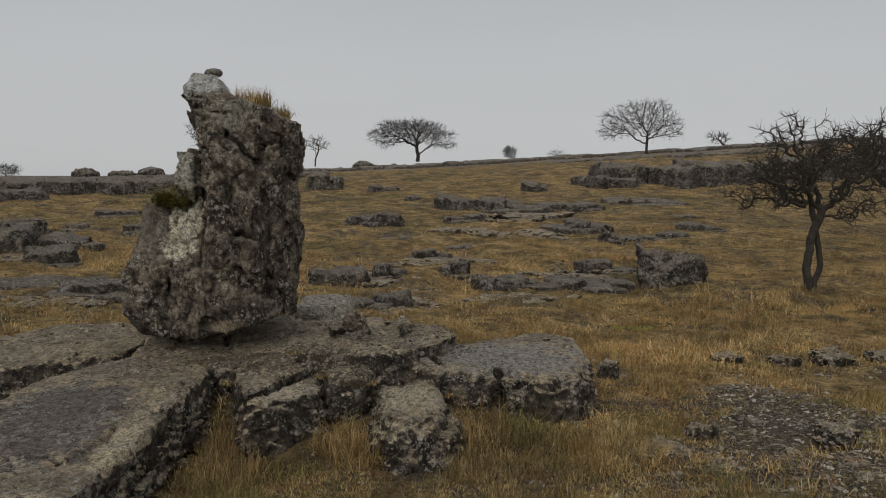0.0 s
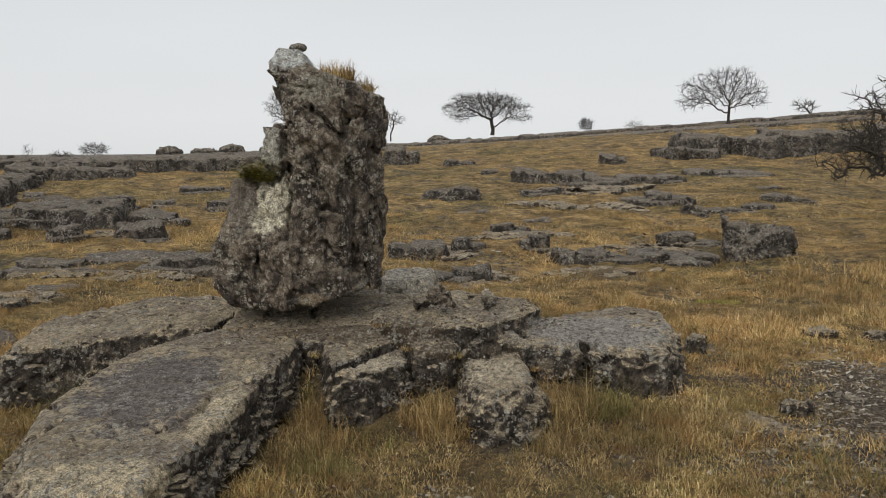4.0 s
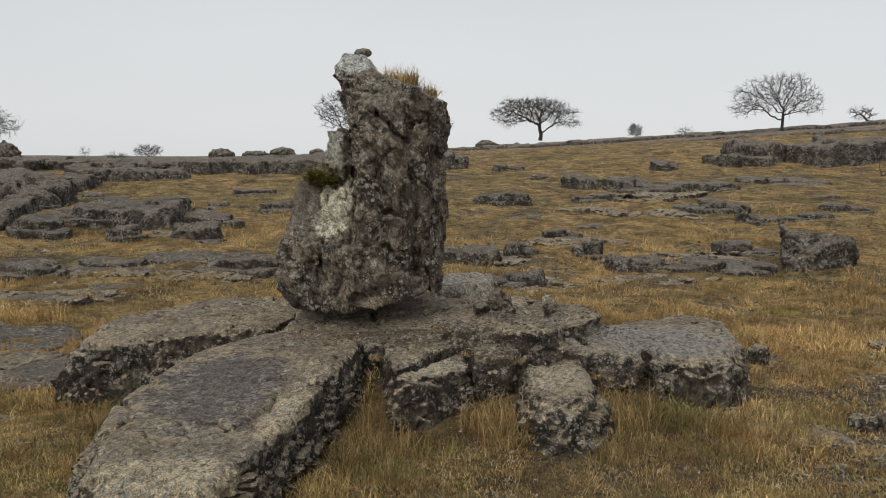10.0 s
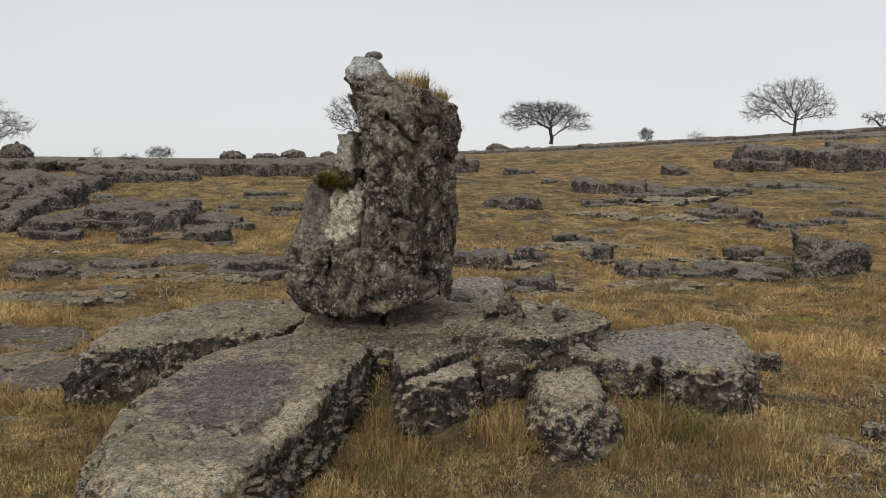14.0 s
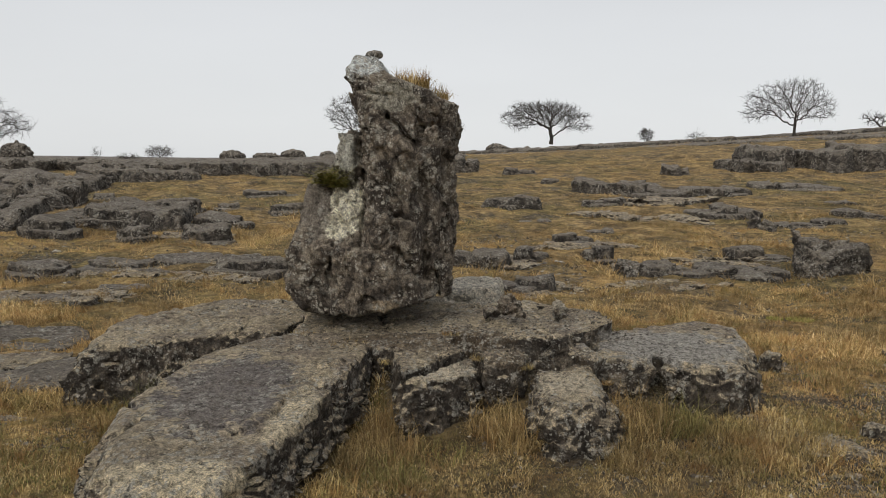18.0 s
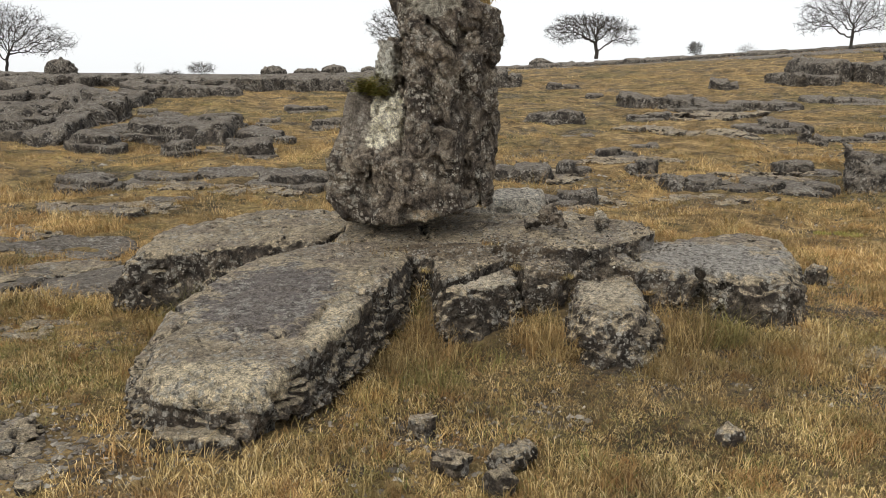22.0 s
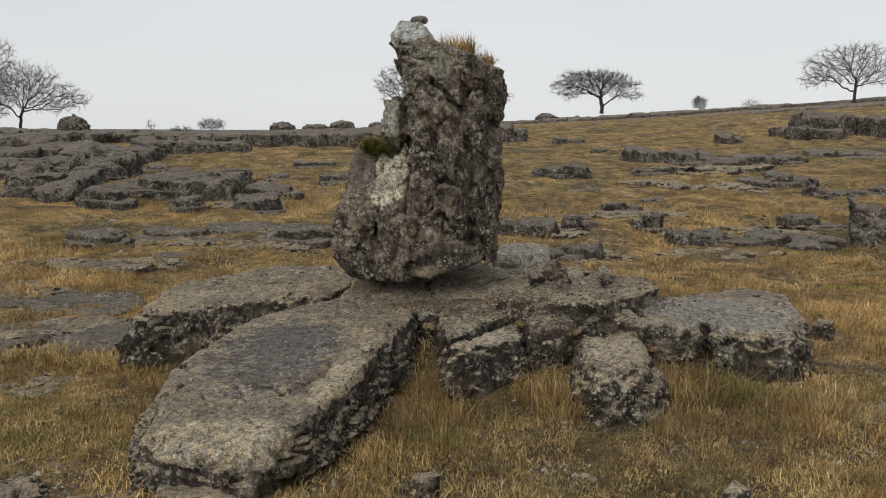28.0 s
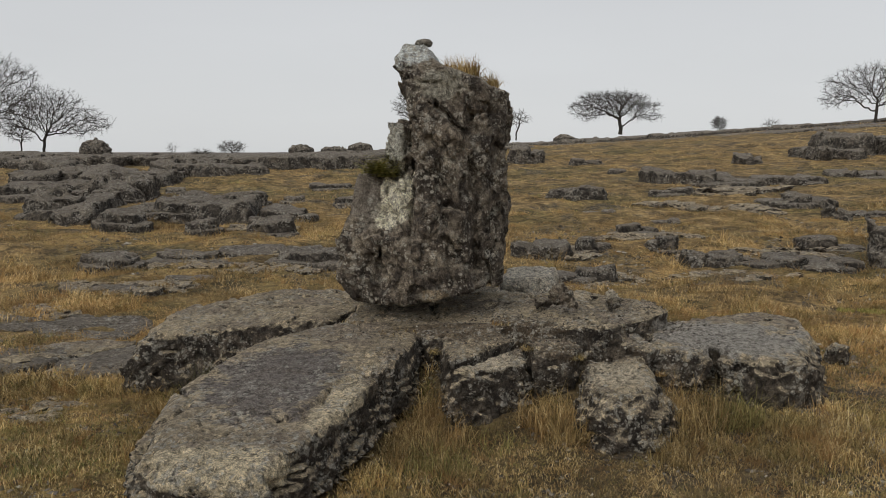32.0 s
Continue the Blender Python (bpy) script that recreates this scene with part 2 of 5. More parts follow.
def rock_material(name, dark, mid, light, lichen, top_col, rim_col, patches=(), fine=1.0, spots=0.8, rim=0.8, shade=0.5, top=0.9):
    """Weathered limestone: steep faces darker and tops paler by slope, part dark algae and weathering, part overcast
    shading put into the colour; cream worn rims, grey tops, pale lichen spots and grain.
    """
    m, nt, b = material(name)
    p = place_of(nt)
    big = noise_node(nt, 2.1 * fine, 5, 0.6, 0.4, p)
    med = noise_node(nt, 7.5 * fine, 8, 0.68, 0.5, p)
    small = noise_node(nt, 30 * fine, 7, 0.72, 0.3, p)
    grain = noise_node(nt, 105 * fine, 5, 0.75, 0.0, p)
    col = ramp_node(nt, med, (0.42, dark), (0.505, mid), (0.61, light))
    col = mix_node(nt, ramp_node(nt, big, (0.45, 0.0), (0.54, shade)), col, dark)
    # by slope: steep faces stay dark, tops turn pale, partly shading put into colour
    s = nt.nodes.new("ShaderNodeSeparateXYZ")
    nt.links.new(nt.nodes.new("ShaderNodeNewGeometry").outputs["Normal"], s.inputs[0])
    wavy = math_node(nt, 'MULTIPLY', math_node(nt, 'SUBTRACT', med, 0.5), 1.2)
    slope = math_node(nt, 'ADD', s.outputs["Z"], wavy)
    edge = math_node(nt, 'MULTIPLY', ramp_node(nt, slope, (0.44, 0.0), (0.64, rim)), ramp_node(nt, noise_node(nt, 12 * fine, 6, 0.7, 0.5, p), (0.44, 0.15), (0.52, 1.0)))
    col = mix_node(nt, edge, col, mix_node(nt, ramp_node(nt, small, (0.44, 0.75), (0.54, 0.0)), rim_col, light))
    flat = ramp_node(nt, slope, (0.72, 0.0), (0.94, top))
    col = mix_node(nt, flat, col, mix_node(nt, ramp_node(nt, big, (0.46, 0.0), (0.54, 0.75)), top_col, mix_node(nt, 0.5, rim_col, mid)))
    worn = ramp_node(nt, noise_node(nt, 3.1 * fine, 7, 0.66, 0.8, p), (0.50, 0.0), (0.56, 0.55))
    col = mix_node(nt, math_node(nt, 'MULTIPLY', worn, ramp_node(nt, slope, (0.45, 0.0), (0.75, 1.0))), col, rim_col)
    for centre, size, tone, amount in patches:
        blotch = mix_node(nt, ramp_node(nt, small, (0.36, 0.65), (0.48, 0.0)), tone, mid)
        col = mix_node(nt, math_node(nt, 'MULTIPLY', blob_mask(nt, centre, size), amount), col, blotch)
    drift = ramp_node(nt, noise_node(nt, 4.2 * fine, 5, 0.6, 0.5, p), (0.46, 0.12), (0.56, 1.0))
    crust = math_node(nt, 'MULTIPLY', drift, ramp_node(nt, noise_node(nt, 17 * fine, 8, 0.68, 0.5, p), (0.53, 0.0), (0.57, 1.0)))
    col = mix_node(nt, math_node(nt, 'MULTIPLY', crust, 0.6 * spots), col, lichen)
    wob = nt.nodes.new("ShaderNodeVectorMath")
    wob.operation = 'MULTIPLY_ADD'
    swirl = nt.nodes.new("ShaderNodeTexNoise")
    swirl.inputs["Scale"].default_value = 45 * fine
    swirl.inputs["Detail"].default_value = 4
    nt.links.new(p, swirl.inputs["Vector"])
    nt.links.new(swirl.outputs["Color"], wob.inputs[0])
    wob.inputs[1].default_value = (0.022 / fine,) * 3
    nt.links.new(p, wob.inputs[2])
    for size, rare in ((24, 0.62), (52, 0.55)):
        cell = cells_node(nt, size * fine, wob.outputs[0])
        pick = nt.nodes.new("ShaderNodeSeparateColor")
        nt.links.new(cell.outputs["Color"], pick.inputs[0])
        dot = math_node(nt, 'MULTIPLY', ramp_node(nt, cell.outputs["Distance"], (0.34, 1.0), (0.46, 0.0)), ramp_node(nt, pick.outputs[0], (rare, 0.0), (rare + 0.03, 1.0)))
        col = mix_node(nt, math_node(nt, 'MULTIPLY', math_node(nt, 'MULTIPLY', dot, drift), spots), col, mix_node(nt, math_node(nt, 'MULTIPLY', pick.outputs[1], 0.6), lichen, light))
    hole = ramp_node(nt, noise_node(nt, 24 * fine, 7, 0.72, 0.4, p), (0.40, 0.65), (0.435, 0.0))
    col = mix_node(nt, hole, col, dark)
    col = mix_node(nt, 1.0, col, ramp_node(nt, small, (0.42, 0.76), (0.5, 1.0), (0.58, 1.26)), 'MULTIPLY')
    col = mix_node(nt, 1.0, col, ramp_node(nt, grain, (0.41, 0.66), (0.5, 1.0), (0.59, 1.36)), 'MULTIPLY')
    nt.links.new(col, b.inputs["Base Color"])
    n1 = bump_node(nt, ramp_node(nt, med, (0.38, 0.0), (0.62, 1.0)), 0.9, 0.030 / fine)
    n2 = bump_node(nt, ramp_node(nt, small, (0.38, 0.0), (0.62, 1.0)), 0.9, 0.013 / fine, n1)
    n3 = bump_node(nt, grain, 0.6, 0.006 / fine, n2)
    nt.links.new(n3, b.inputs["Normal"])
    b.inputs["Roughness"].default_value = 0.88
    return m


# first two patches: cream left-front facet, its tone lifted by skylight put into colour
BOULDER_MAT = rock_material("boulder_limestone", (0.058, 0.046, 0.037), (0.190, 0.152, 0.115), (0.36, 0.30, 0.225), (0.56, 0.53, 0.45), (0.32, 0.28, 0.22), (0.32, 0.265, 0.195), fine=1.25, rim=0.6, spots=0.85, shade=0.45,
                            patches=(((-0.655, 5.35, 1.25), (0.12, 0.5, 0.20), (0.80, 0.74, 0.57), 1.0), ((-0.72, 5.35, 1.14), (0.09, 0.5, 0.09), (0.80, 0.74, 0.57), 1.0),
                                     ((-0.55, 5.55, 2.13), (0.16, 0.5, 0.10), (0.68, 0.70, 0.67), 1.0),
                                     ((-0.38, 5.35, 1.93), (0.15, 0.3, 0.10), (0.42, 0.39, 0.31), 0.75),
                                     ((-0.12, 5.75, 1.95), (0.10, 0.3, 0.06), (0.50, 0.50, 0.45), 0.8),
                                     ((-0.70, 5.55, 1.60), (0.09, 0.3, 0.13), (0.60, 0.58, 0.50), 0.9),
                                     ((-0.86, 5.50, 1.25), (0.10, 0.4, 0.20), (0.26, 0.225, 0.185), 0.7),
                                     ((-0.41, 5.25, 0.64), (0.10, 0.3, 0.06), (0.46, 0.36, 0.24), 0.8)))
# pedestal flanks sit well below the tops, partly shade put into the colour
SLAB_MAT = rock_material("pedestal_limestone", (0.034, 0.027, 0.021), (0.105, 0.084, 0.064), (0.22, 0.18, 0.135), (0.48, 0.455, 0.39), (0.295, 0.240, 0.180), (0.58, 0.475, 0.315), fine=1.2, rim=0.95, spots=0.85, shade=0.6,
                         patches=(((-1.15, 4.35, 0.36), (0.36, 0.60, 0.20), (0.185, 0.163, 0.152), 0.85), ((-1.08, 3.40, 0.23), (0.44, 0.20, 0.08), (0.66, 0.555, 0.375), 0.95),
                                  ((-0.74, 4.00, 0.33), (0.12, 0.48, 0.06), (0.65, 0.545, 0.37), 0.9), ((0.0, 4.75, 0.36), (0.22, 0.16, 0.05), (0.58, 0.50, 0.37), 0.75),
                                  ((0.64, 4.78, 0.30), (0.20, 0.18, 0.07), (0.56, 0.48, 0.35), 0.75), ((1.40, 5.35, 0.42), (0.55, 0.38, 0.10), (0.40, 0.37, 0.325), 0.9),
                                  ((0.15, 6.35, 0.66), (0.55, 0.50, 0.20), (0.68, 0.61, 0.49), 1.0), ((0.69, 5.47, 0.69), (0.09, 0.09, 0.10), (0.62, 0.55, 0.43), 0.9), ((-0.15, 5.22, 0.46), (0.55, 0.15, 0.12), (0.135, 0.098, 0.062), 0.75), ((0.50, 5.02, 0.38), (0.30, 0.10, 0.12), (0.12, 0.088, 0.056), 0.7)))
# outcrop faces likewise darker than their tops, some shade kept in the colour
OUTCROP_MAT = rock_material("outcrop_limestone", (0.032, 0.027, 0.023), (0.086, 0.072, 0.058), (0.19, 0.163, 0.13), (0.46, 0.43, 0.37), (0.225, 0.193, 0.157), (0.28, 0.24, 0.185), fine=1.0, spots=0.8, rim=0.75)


def ground_material():
    m, nt, b = material("moorland_turf")
    p = place_of(nt)
    big = noise_node(nt, 0.33, 5, 0.6, 0.4, p)
    med = noise_node(nt, 2.2, 7, 0.7, 0.5, p)
    fine = noise_node(nt, 38, 6, 0.75, 0.0, p)
    turf = ramp_node(nt, med, (0.40, (0.115, 0.080, 0.038)), (0.5, (0.235, 0.160, 0.070)), (0.60, (0.37, 0.255, 0.112)))
    olive = ramp_node(nt, med, (0.4, (0.07, 0.060, 0.026)), (0.6, (0.20, 0.158, 0.062)))
    col = mix_node(nt, ramp_node(nt, big, (0.47, 0.0), (0.62, 0.8)), turf, olive)
    soil = ramp_node(nt, fine, (0.42, (0.030, 0.026, 0.022)), (0.54, (0.095, 0.082, 0.068)), (0.62, (0.27, 0.25, 0.21)))
    bare = ramp_node(nt, noise_node(nt, 1.3, 6, 0.65, 0.6, p), (0.54, 0.0), (0.60, 0.55))
    col = mix_node(nt, bare, col, soil)
    tussock = noise_node(nt, 9.0, 6, 0.7, 0.3, p)
    col = mix_node(nt, 1.0, col, ramp_node(nt, tussock, (0.40, 0.62), (0.5, 1.0), (0.60, 1.5)), 'MULTIPLY')
    worn = ramp_node(nt, med, (0.42, (0.040, 0.031, 0.022)), (0.60, (0.105, 0.080, 0.050)))
    col = mix_node(nt, math_node(nt, 'MULTIPLY', blob_mask(nt, (0.6, 4.4, 0.0), (2.6, 1.5, 9.0), 0.5, 0.25, 2.0), 0.65), col, worn)
    grit = ramp_node(nt, noise_node(nt, 55, 5, 0.75, 0.0, p), (0.42, (0.026, 0.021, 0.017)), (0.52, (0.080, 0.066, 0.050)), (0.60, (0.23, 0.20, 0.155)))
    col = mix_node(nt, math_node(nt, 'MULTIPLY', blob_mask(nt, (2.8, 4.6, 0.0), (2.0, 1.4, 9.0), 0.7, 0.4, 1.6), 0.85), col, grit)
    ax = nt.nodes.new("ShaderNodeSeparateXYZ")
    nt.links.new(p, ax.inputs[0])
    rock = ramp_node(nt, noise_node(nt, 3.0, 7, 0.7, 0.4, p), (0.4, (0.09, 0.080, 0.072)), (0.6, (0.33, 0.30, 0.27)))
    ridge = ramp_node(nt, math_node(nt, 'ADD', math_node(nt, 'MULTIPLY', ax.outputs["Y"], 0.01), math_node(nt, 'MULTIPLY', med, 0.06)), (0.440, 0.0), (0.455, 0.9))
    col = mix_node(nt, ridge, col, rock)
    col = mix_node(nt, 0.8, col, ramp_node(nt, fine, (0.38, 0.62), (0.5, 1.0), (0.64, 1.4)), 'MULTIPLY')
    nt.links.new(col, b.inputs["Base Color"])
    nt.links.new(bump_node(nt, fine, 0.9, 0.03, bump_node(nt, tussock, 0.8, 0.05)), b.inputs["Normal"])
    b.inputs["Roughness"].default_value = 0.95
    return m


GROUND_MAT = ground_material()


def blade_material(name, stops, patch=None):
    """Blades of many tones, in drifts: paler and darker stretches, and patches of another colour."""
    m, nt, b = material(name)
    g_in = nt.nodes.new("ShaderNodeNewGeometry")
    at = g_in.outputs["Position"]
    col = ramp_node(nt, g_in.outputs["Random Per Island"], *stops)
    if patch:
        col = mix_node(nt, ramp_node(nt, noise_node(nt, 0.55, 5, 0.6, 0.4, at), (0.46, 0.0), (0.60, 0.4)), col, patch)
        col = mix_node(nt, ramp_node(nt, noise_node(nt, 3.3, 5, 0.65, 0.6, at), (0.52, 0.0), (0.58, 0.5)), col, (0.13, 0.115, 0.036))
        col = mix_node(nt, ramp_node(nt, noise_node(nt, 4.7, 4, 0.6, 0.6, at), (0.54, 0.0), (0.60, 0.6)), col, (0.24, 0.12, 0.04))
    col = mix_node(nt, 1.0, col, ramp_node(nt, noise_node(nt, 1.1, 6, 0.68, 0.5, at), (0.40, 0.68), (0.5, 1.08), (0.60, 1.5)), 'MULTIPLY')
    thatch = math_node(nt, 'MULTIPLY', blob_mask(nt, (0.55, 4.42, 0.0), (1.6, 0.75, 9.0), 0.6, 0.3, 2.5), 0.36)
    col = mix_node(nt, thatch, col, mix_node(nt, noise_node(nt, 9, 4, 0.6, 0.4, at), (0.085, 0.055, 0.025), (0.30, 0.195, 0.085)))
    nt.links.new(col, b.inputs["Base Color"])
    b.inputs["Roughness"].default_value = 0.8
    return m


GOLD_MAT = blade_material("golden_grass", ((0.0, (0.16, 0.105, 0.044)), (0.4, (0.36, 0.240, 0.098)), (0.8, (0.56, 0.395, 0.175)), (1.0, (0.72, 0.55, 0.29))), (0.34, 0.20, 0.072))
STRAW_MAT = blade_material("straw_grass", ((0.0, (0.05, 0.035, 0.018)), (0.25, (0.19, 0.125, 0.050)), (0.55, (0.40, 0.280, 0.112)), (0.85, (0.60, 0.450, 0.200)), (1.0, (0.74, 0.60, 0.34))), (0.30, 0.18, 0.06))
GREEN_MAT = blade_material("olive_grass", ((0.0, (0.050, 0.056, 0.017)), (0.5, (0.14, 0.140, 0.040)), (1.0, (0.33, 0.30, 0.105))))
FERN_MAT = blade_material("fern_green", ((0.0, (0.16, 0.16, 0.04)), (0.6, (0.34, 0.32, 0.08)), (1.0, (0.52, 0.42, 0.15))))


def bark_material(name, a, c):
    m, nt, b = material(name)
    p = place_of(nt)
    n = noise_node(nt, 14, 6, 0.7, 0.6, p)
    nt.links.new(ramp_node(nt, n, (0.3, a), (0.7, c)), b.inputs["Base Color"])
    nt.links.new(bump_node(nt, n, 0.8, 0.02), b.inputs["Normal"])
    return m


BARK_MAT = bark_material("dark_bark", (0.022, 0.019, 0.016), (0.075, 0.066, 0.055))
TWIG_MAT = bark_material("twig_bark", (0.035, 0.030, 0.026), (0.085, 0.075, 0.062))


# ---- ground ----
PROFILE = ((-400, -2.0), (-60, -0.5), (2, 0.0), (5, 0.0), (8, 0.06), (12, 0.3), (18, 0.62), (28, 1.22), (36, 1.55), (48, 1.70), (62, 1.75), (80, 1.4), (140, -3.0), (400, -12.0), (4000, -30.0))


def ease(a, b, t):
    t = np.clip((t - a) / (b - a), 0, 1)
    return t * t * (3 - 2 * t)


def rise(x, y):
    """The ground's height without its small bumps."""
    x, y = np.asarray(x, float), np.asarray(y, float)
    z = np.interp(y, [a for a, _ in PROFILE], [b for _, b in PROFILE])
    s = 3 * np.logaddexp(0, x / 3)
    west = ease(2, 12, -x) * ease(23, 34, y)
    return z + 0.075 * np.minimum(s, 60) * ease(18, 46, y) * (1 - ease(70, 150, y)) - 0.24 * west


def ground_at(x, y):
    x, y = np.atleast_1d(np.asarray(x, float)), np.atleast_1d(np.asarray(y, float))
    p = np.stack((x, y, np.zeros_like(x)), 1)
    bumps = 0.075 * fbm(p, 1.7, 3, 5) * (0.6 + 0.6 * ease(7, 10, y)) + 0.02 * fbm(p, 0.3, 2, 9) + 0.045 * np.maximum(fbm(p, 0.75, 2, 15), -0.2) * ease(6.5, 9, y)
    fade = 1 - 0.65 * ease(28, 45, y)
    core = 0.34 * np.exp(-(((x + 0.35) / 1.1) ** 2 + ((y - 5.50) / 0.62) ** 2) ** 2)
    mound = 0.27 * np.exp(-(((x - 0.6) / 1.25) ** 2 + ((y - 5.55) / 0.75) ** 2) ** 1.5)
    return rise(x, y) + bumps * fade * 0.8 + np.maximum(core, mound)


def build_ground():
    def spaced(edges):
        out = []
        for a, b, s in edges:
            out += list(np.arange(a, b, s))
        return np.array(out + [edges[-1][1]])
    xs = spaced(((-3000, -300, 300), (-300, -60, 30), (-60, -20, 1.2), (-20, -6, 0.22), (-6, 7, 0.07), (7, 24, 0.25), (24, 60, 1.2), (60, 300, 30), (300, 3000, 300)))
    ys = spaced(((-600, -60, 90), (-60, -6, 4), (-6, 2, 0.4), (2, 9, 0.07), (9, 20, 0.14), (20, 40, 0.25), (40, 80, 0.8), (80, 300, 20), (300, 4000, 250)))
    gx, gy = np.meshgrid(xs, ys, indexing="ij")
    z = ground_at(gx.ravel(), gy.ravel())
    verts = np.stack((gx.ravel(), gy.ravel(), z), 1)
    nx, ny = len(xs), len(ys)
    i = (np.arange(nx - 1)[:, None] * ny + np.arange(ny - 1)[None, :]).ravel()
    faces = np.stack((i, i + ny, i + ny + 1, i + 1), 1)
    return tagged(new("ground", make_mesh("ground", verts, faces, GROUND_MAT)), "rough moorland of straw grass, moss and bare limestone soil", "ground", kind="structure")


build_ground()
OUTLINES = []   # convex plans of the pedestal slabs
COVER = []      # plan ellipses (x, y, half width, half depth, turn) that stones take up


def covered(x, y, margin=1.0):
    out = np.zeros(len(x), bool)
    for cx, cy, a, b, turn in COVER:
        c, s = math.cos(turn), math.sin(turn)
        u, v = (x - cx) * c + (y - cy) * s, -(x - cx) * s + (y - cy) * c
        out |= (u / a) ** 2 + (v / b) ** 2 < margin
    for pts in OUTLINES:
        inside = np.ones(len(x), bool)
        for (ax, ay), (bx, by) in zip(pts, np.roll(pts, -1, 0)):
            inside &= (x - ax) * (by - ay) - (y - ay) * (bx - ax) < 0.01
        out |= inside
    return out


# ---- the perched boulder ----
# height: left, right, front, back
BODY = ((0.55, -0.86, -0.30, 5.26, 5.90), (0.585, -0.97, -0.10, 5.22, 5.98), (0.66, -1.015, -0.02, 5.20, 6.05), (0.80, -1.01, 0.00, 5.19, 6.10),
        (0.98, -1.00, 0.00, 5.19, 6.10), (1.06, -0.94, 0.00, 5.19, 6.10), (1.13, -0.80, 0.00, 5.19, 6.10), (1.26, -0.73, 0.00, 5.20, 6.10), (1.36, -0.64, 0.00, 5.21, 6.08), (1.45, -0.575, 0.01, 5.22, 6.06),
        (1.70, -0.56, 0.03, 5.26, 6.03), (1.80, -0.59, 0.03, 5.28, 6.00), (1.90, -0.61, 0.00, 5.30, 5.97), (1.94, -0.615, -0.08, 5.31, 5.95), (1.985, -0.62, -0.17, 5.32, 5.93), (2.01, -0.63, -0.26, 5.34, 5.90),
        (2.04, -0.655, -0.35, 5.36, 5.86), (2.09, -0.65, -0.42, 5.40, 5.82), (2.17, -0.62, -0.47, 5.46, 5.76), (2.19, -0.60, -0.49, 5.48, 5.74))
SHOULDER = ((0.58, -0.93, -0.50, 5.36, 6.0), (0.72, -1.03, -0.40, 5.34, 6.1), (1.00, -1.02, -0.40, 5.34, 6.1), (1.08, -0.99, -0.40, 5.40, 6.1), (1.22, -0.955, -0.45, 5.44, 6.1), (1.37, -0.92, -0.70, 5.46, 6.05), (1.47, -0.885, -0.80, 5.50, 6.0))


def column(p, rows, k):
    h, l, r, f, b = (np.array(c) for c in zip(*rows))
    z = p[:, 2]
    d = smax(np.interp(z, h, l) - p[:, 0], p[:, 0] - np.interp(z, h, r), k)
    d = smax(d, smax(np.interp(z, h, f) - p[:, 1], p[:, 1] - np.interp(z, h, b), k), k)
    return smax(d, smax(h[0] - z, z - h[-1], k), k * 0.6)


def boulder_shape(p):
    x, y, z = p.T
    d = column(p, BODY, 0.035)
    d = smax(d, (x + 0.50) * 0.22 - (y - 5.21) * 0.975, 0.03)
    d = smax(d, (x + 0.19) * 0.72 - (y - 5.30) * 0.69, 0.03)
    d = smax(d, -(x + 0.55) * 0.50 - (y - 5.21 - 0.10 * np.clip((z - 0.98) / 0.15, 0, 1)) * 0.87, 0.03)
    d = smax(d, (0.575 + 0.20 * np.maximum(x + 0.62, -0.12) - z) * 0.97, 0.03)
    d = smax(d, (y - 5.28) * -0.5 - (z - 0.60) * 0.86 - 0.02, 0.03)
    s = column(p, SHOULDER, 0.05)
    stack = np.sqrt(((x + 0.645) / 0.105) ** 2 + ((y - 5.62) / 0.18) ** 2 + ((z - 1.54) / 0.185) ** 2) * 0.10 - 0.10
    return smin(smin(d, s, 0.03), stack, 0.04)


def facets(p, size, seed):
    """Angular broken faces: each cell of scattered seeds has a level and a tilt of its own. Also how far the cell's rim is."""
    q = p / size
    base = np.floor(q - 0.5).astype(np.int64)
    d1, d2, level = np.full(len(p), 9.0), np.full(len(p), 9.0), np.zeros(len(p))
    for a in (0, 1):
        for b in (0, 1):
            for c in (0, 1):
                i = base + np.array((a, b, c))
                h = [hashed(i[:, 0], i[:, 1], i[:, 2], seed + k) for k in range(3)]
                to = [i[:, k] + 0.5 + 0.38 * h[k] - q[:, k] for k in range(3)]
                d = np.sqrt(to[0] ** 2 + to[1] ** 2 + to[2] ** 2)
                near = d < d1
                d2 = np.where(near, d1, np.minimum(d2, d))
                tilt = 0.45 * h[1] + 1.1 * (h[2] * to[0] + h[0] * to[1] - h[1] * to[2])
                level = np.where(near, tilt, level)
                d1 = np.where(near, d, d1)
    return level, d2 - d1


def broken(p, size, seed, stretch=(1.0, 1.0, 1.0), skew=0.0):
    """Steps of broken faces: a level for each warped block of the given size."""
    q = p * np.array(stretch)
    q[:, 0] += skew * p[:, 2]
    warp = np.stack([vnoise(p / (size * 1.7) + 9 * k, seed + 40 + k) for k in range(3)], 1) * 0.35
    i = np.floor((q @ TWIST.T) / size + warp).astype(np.int64)
    return hashed(i[:, 0], i[:, 1], i[:, 2], seed)


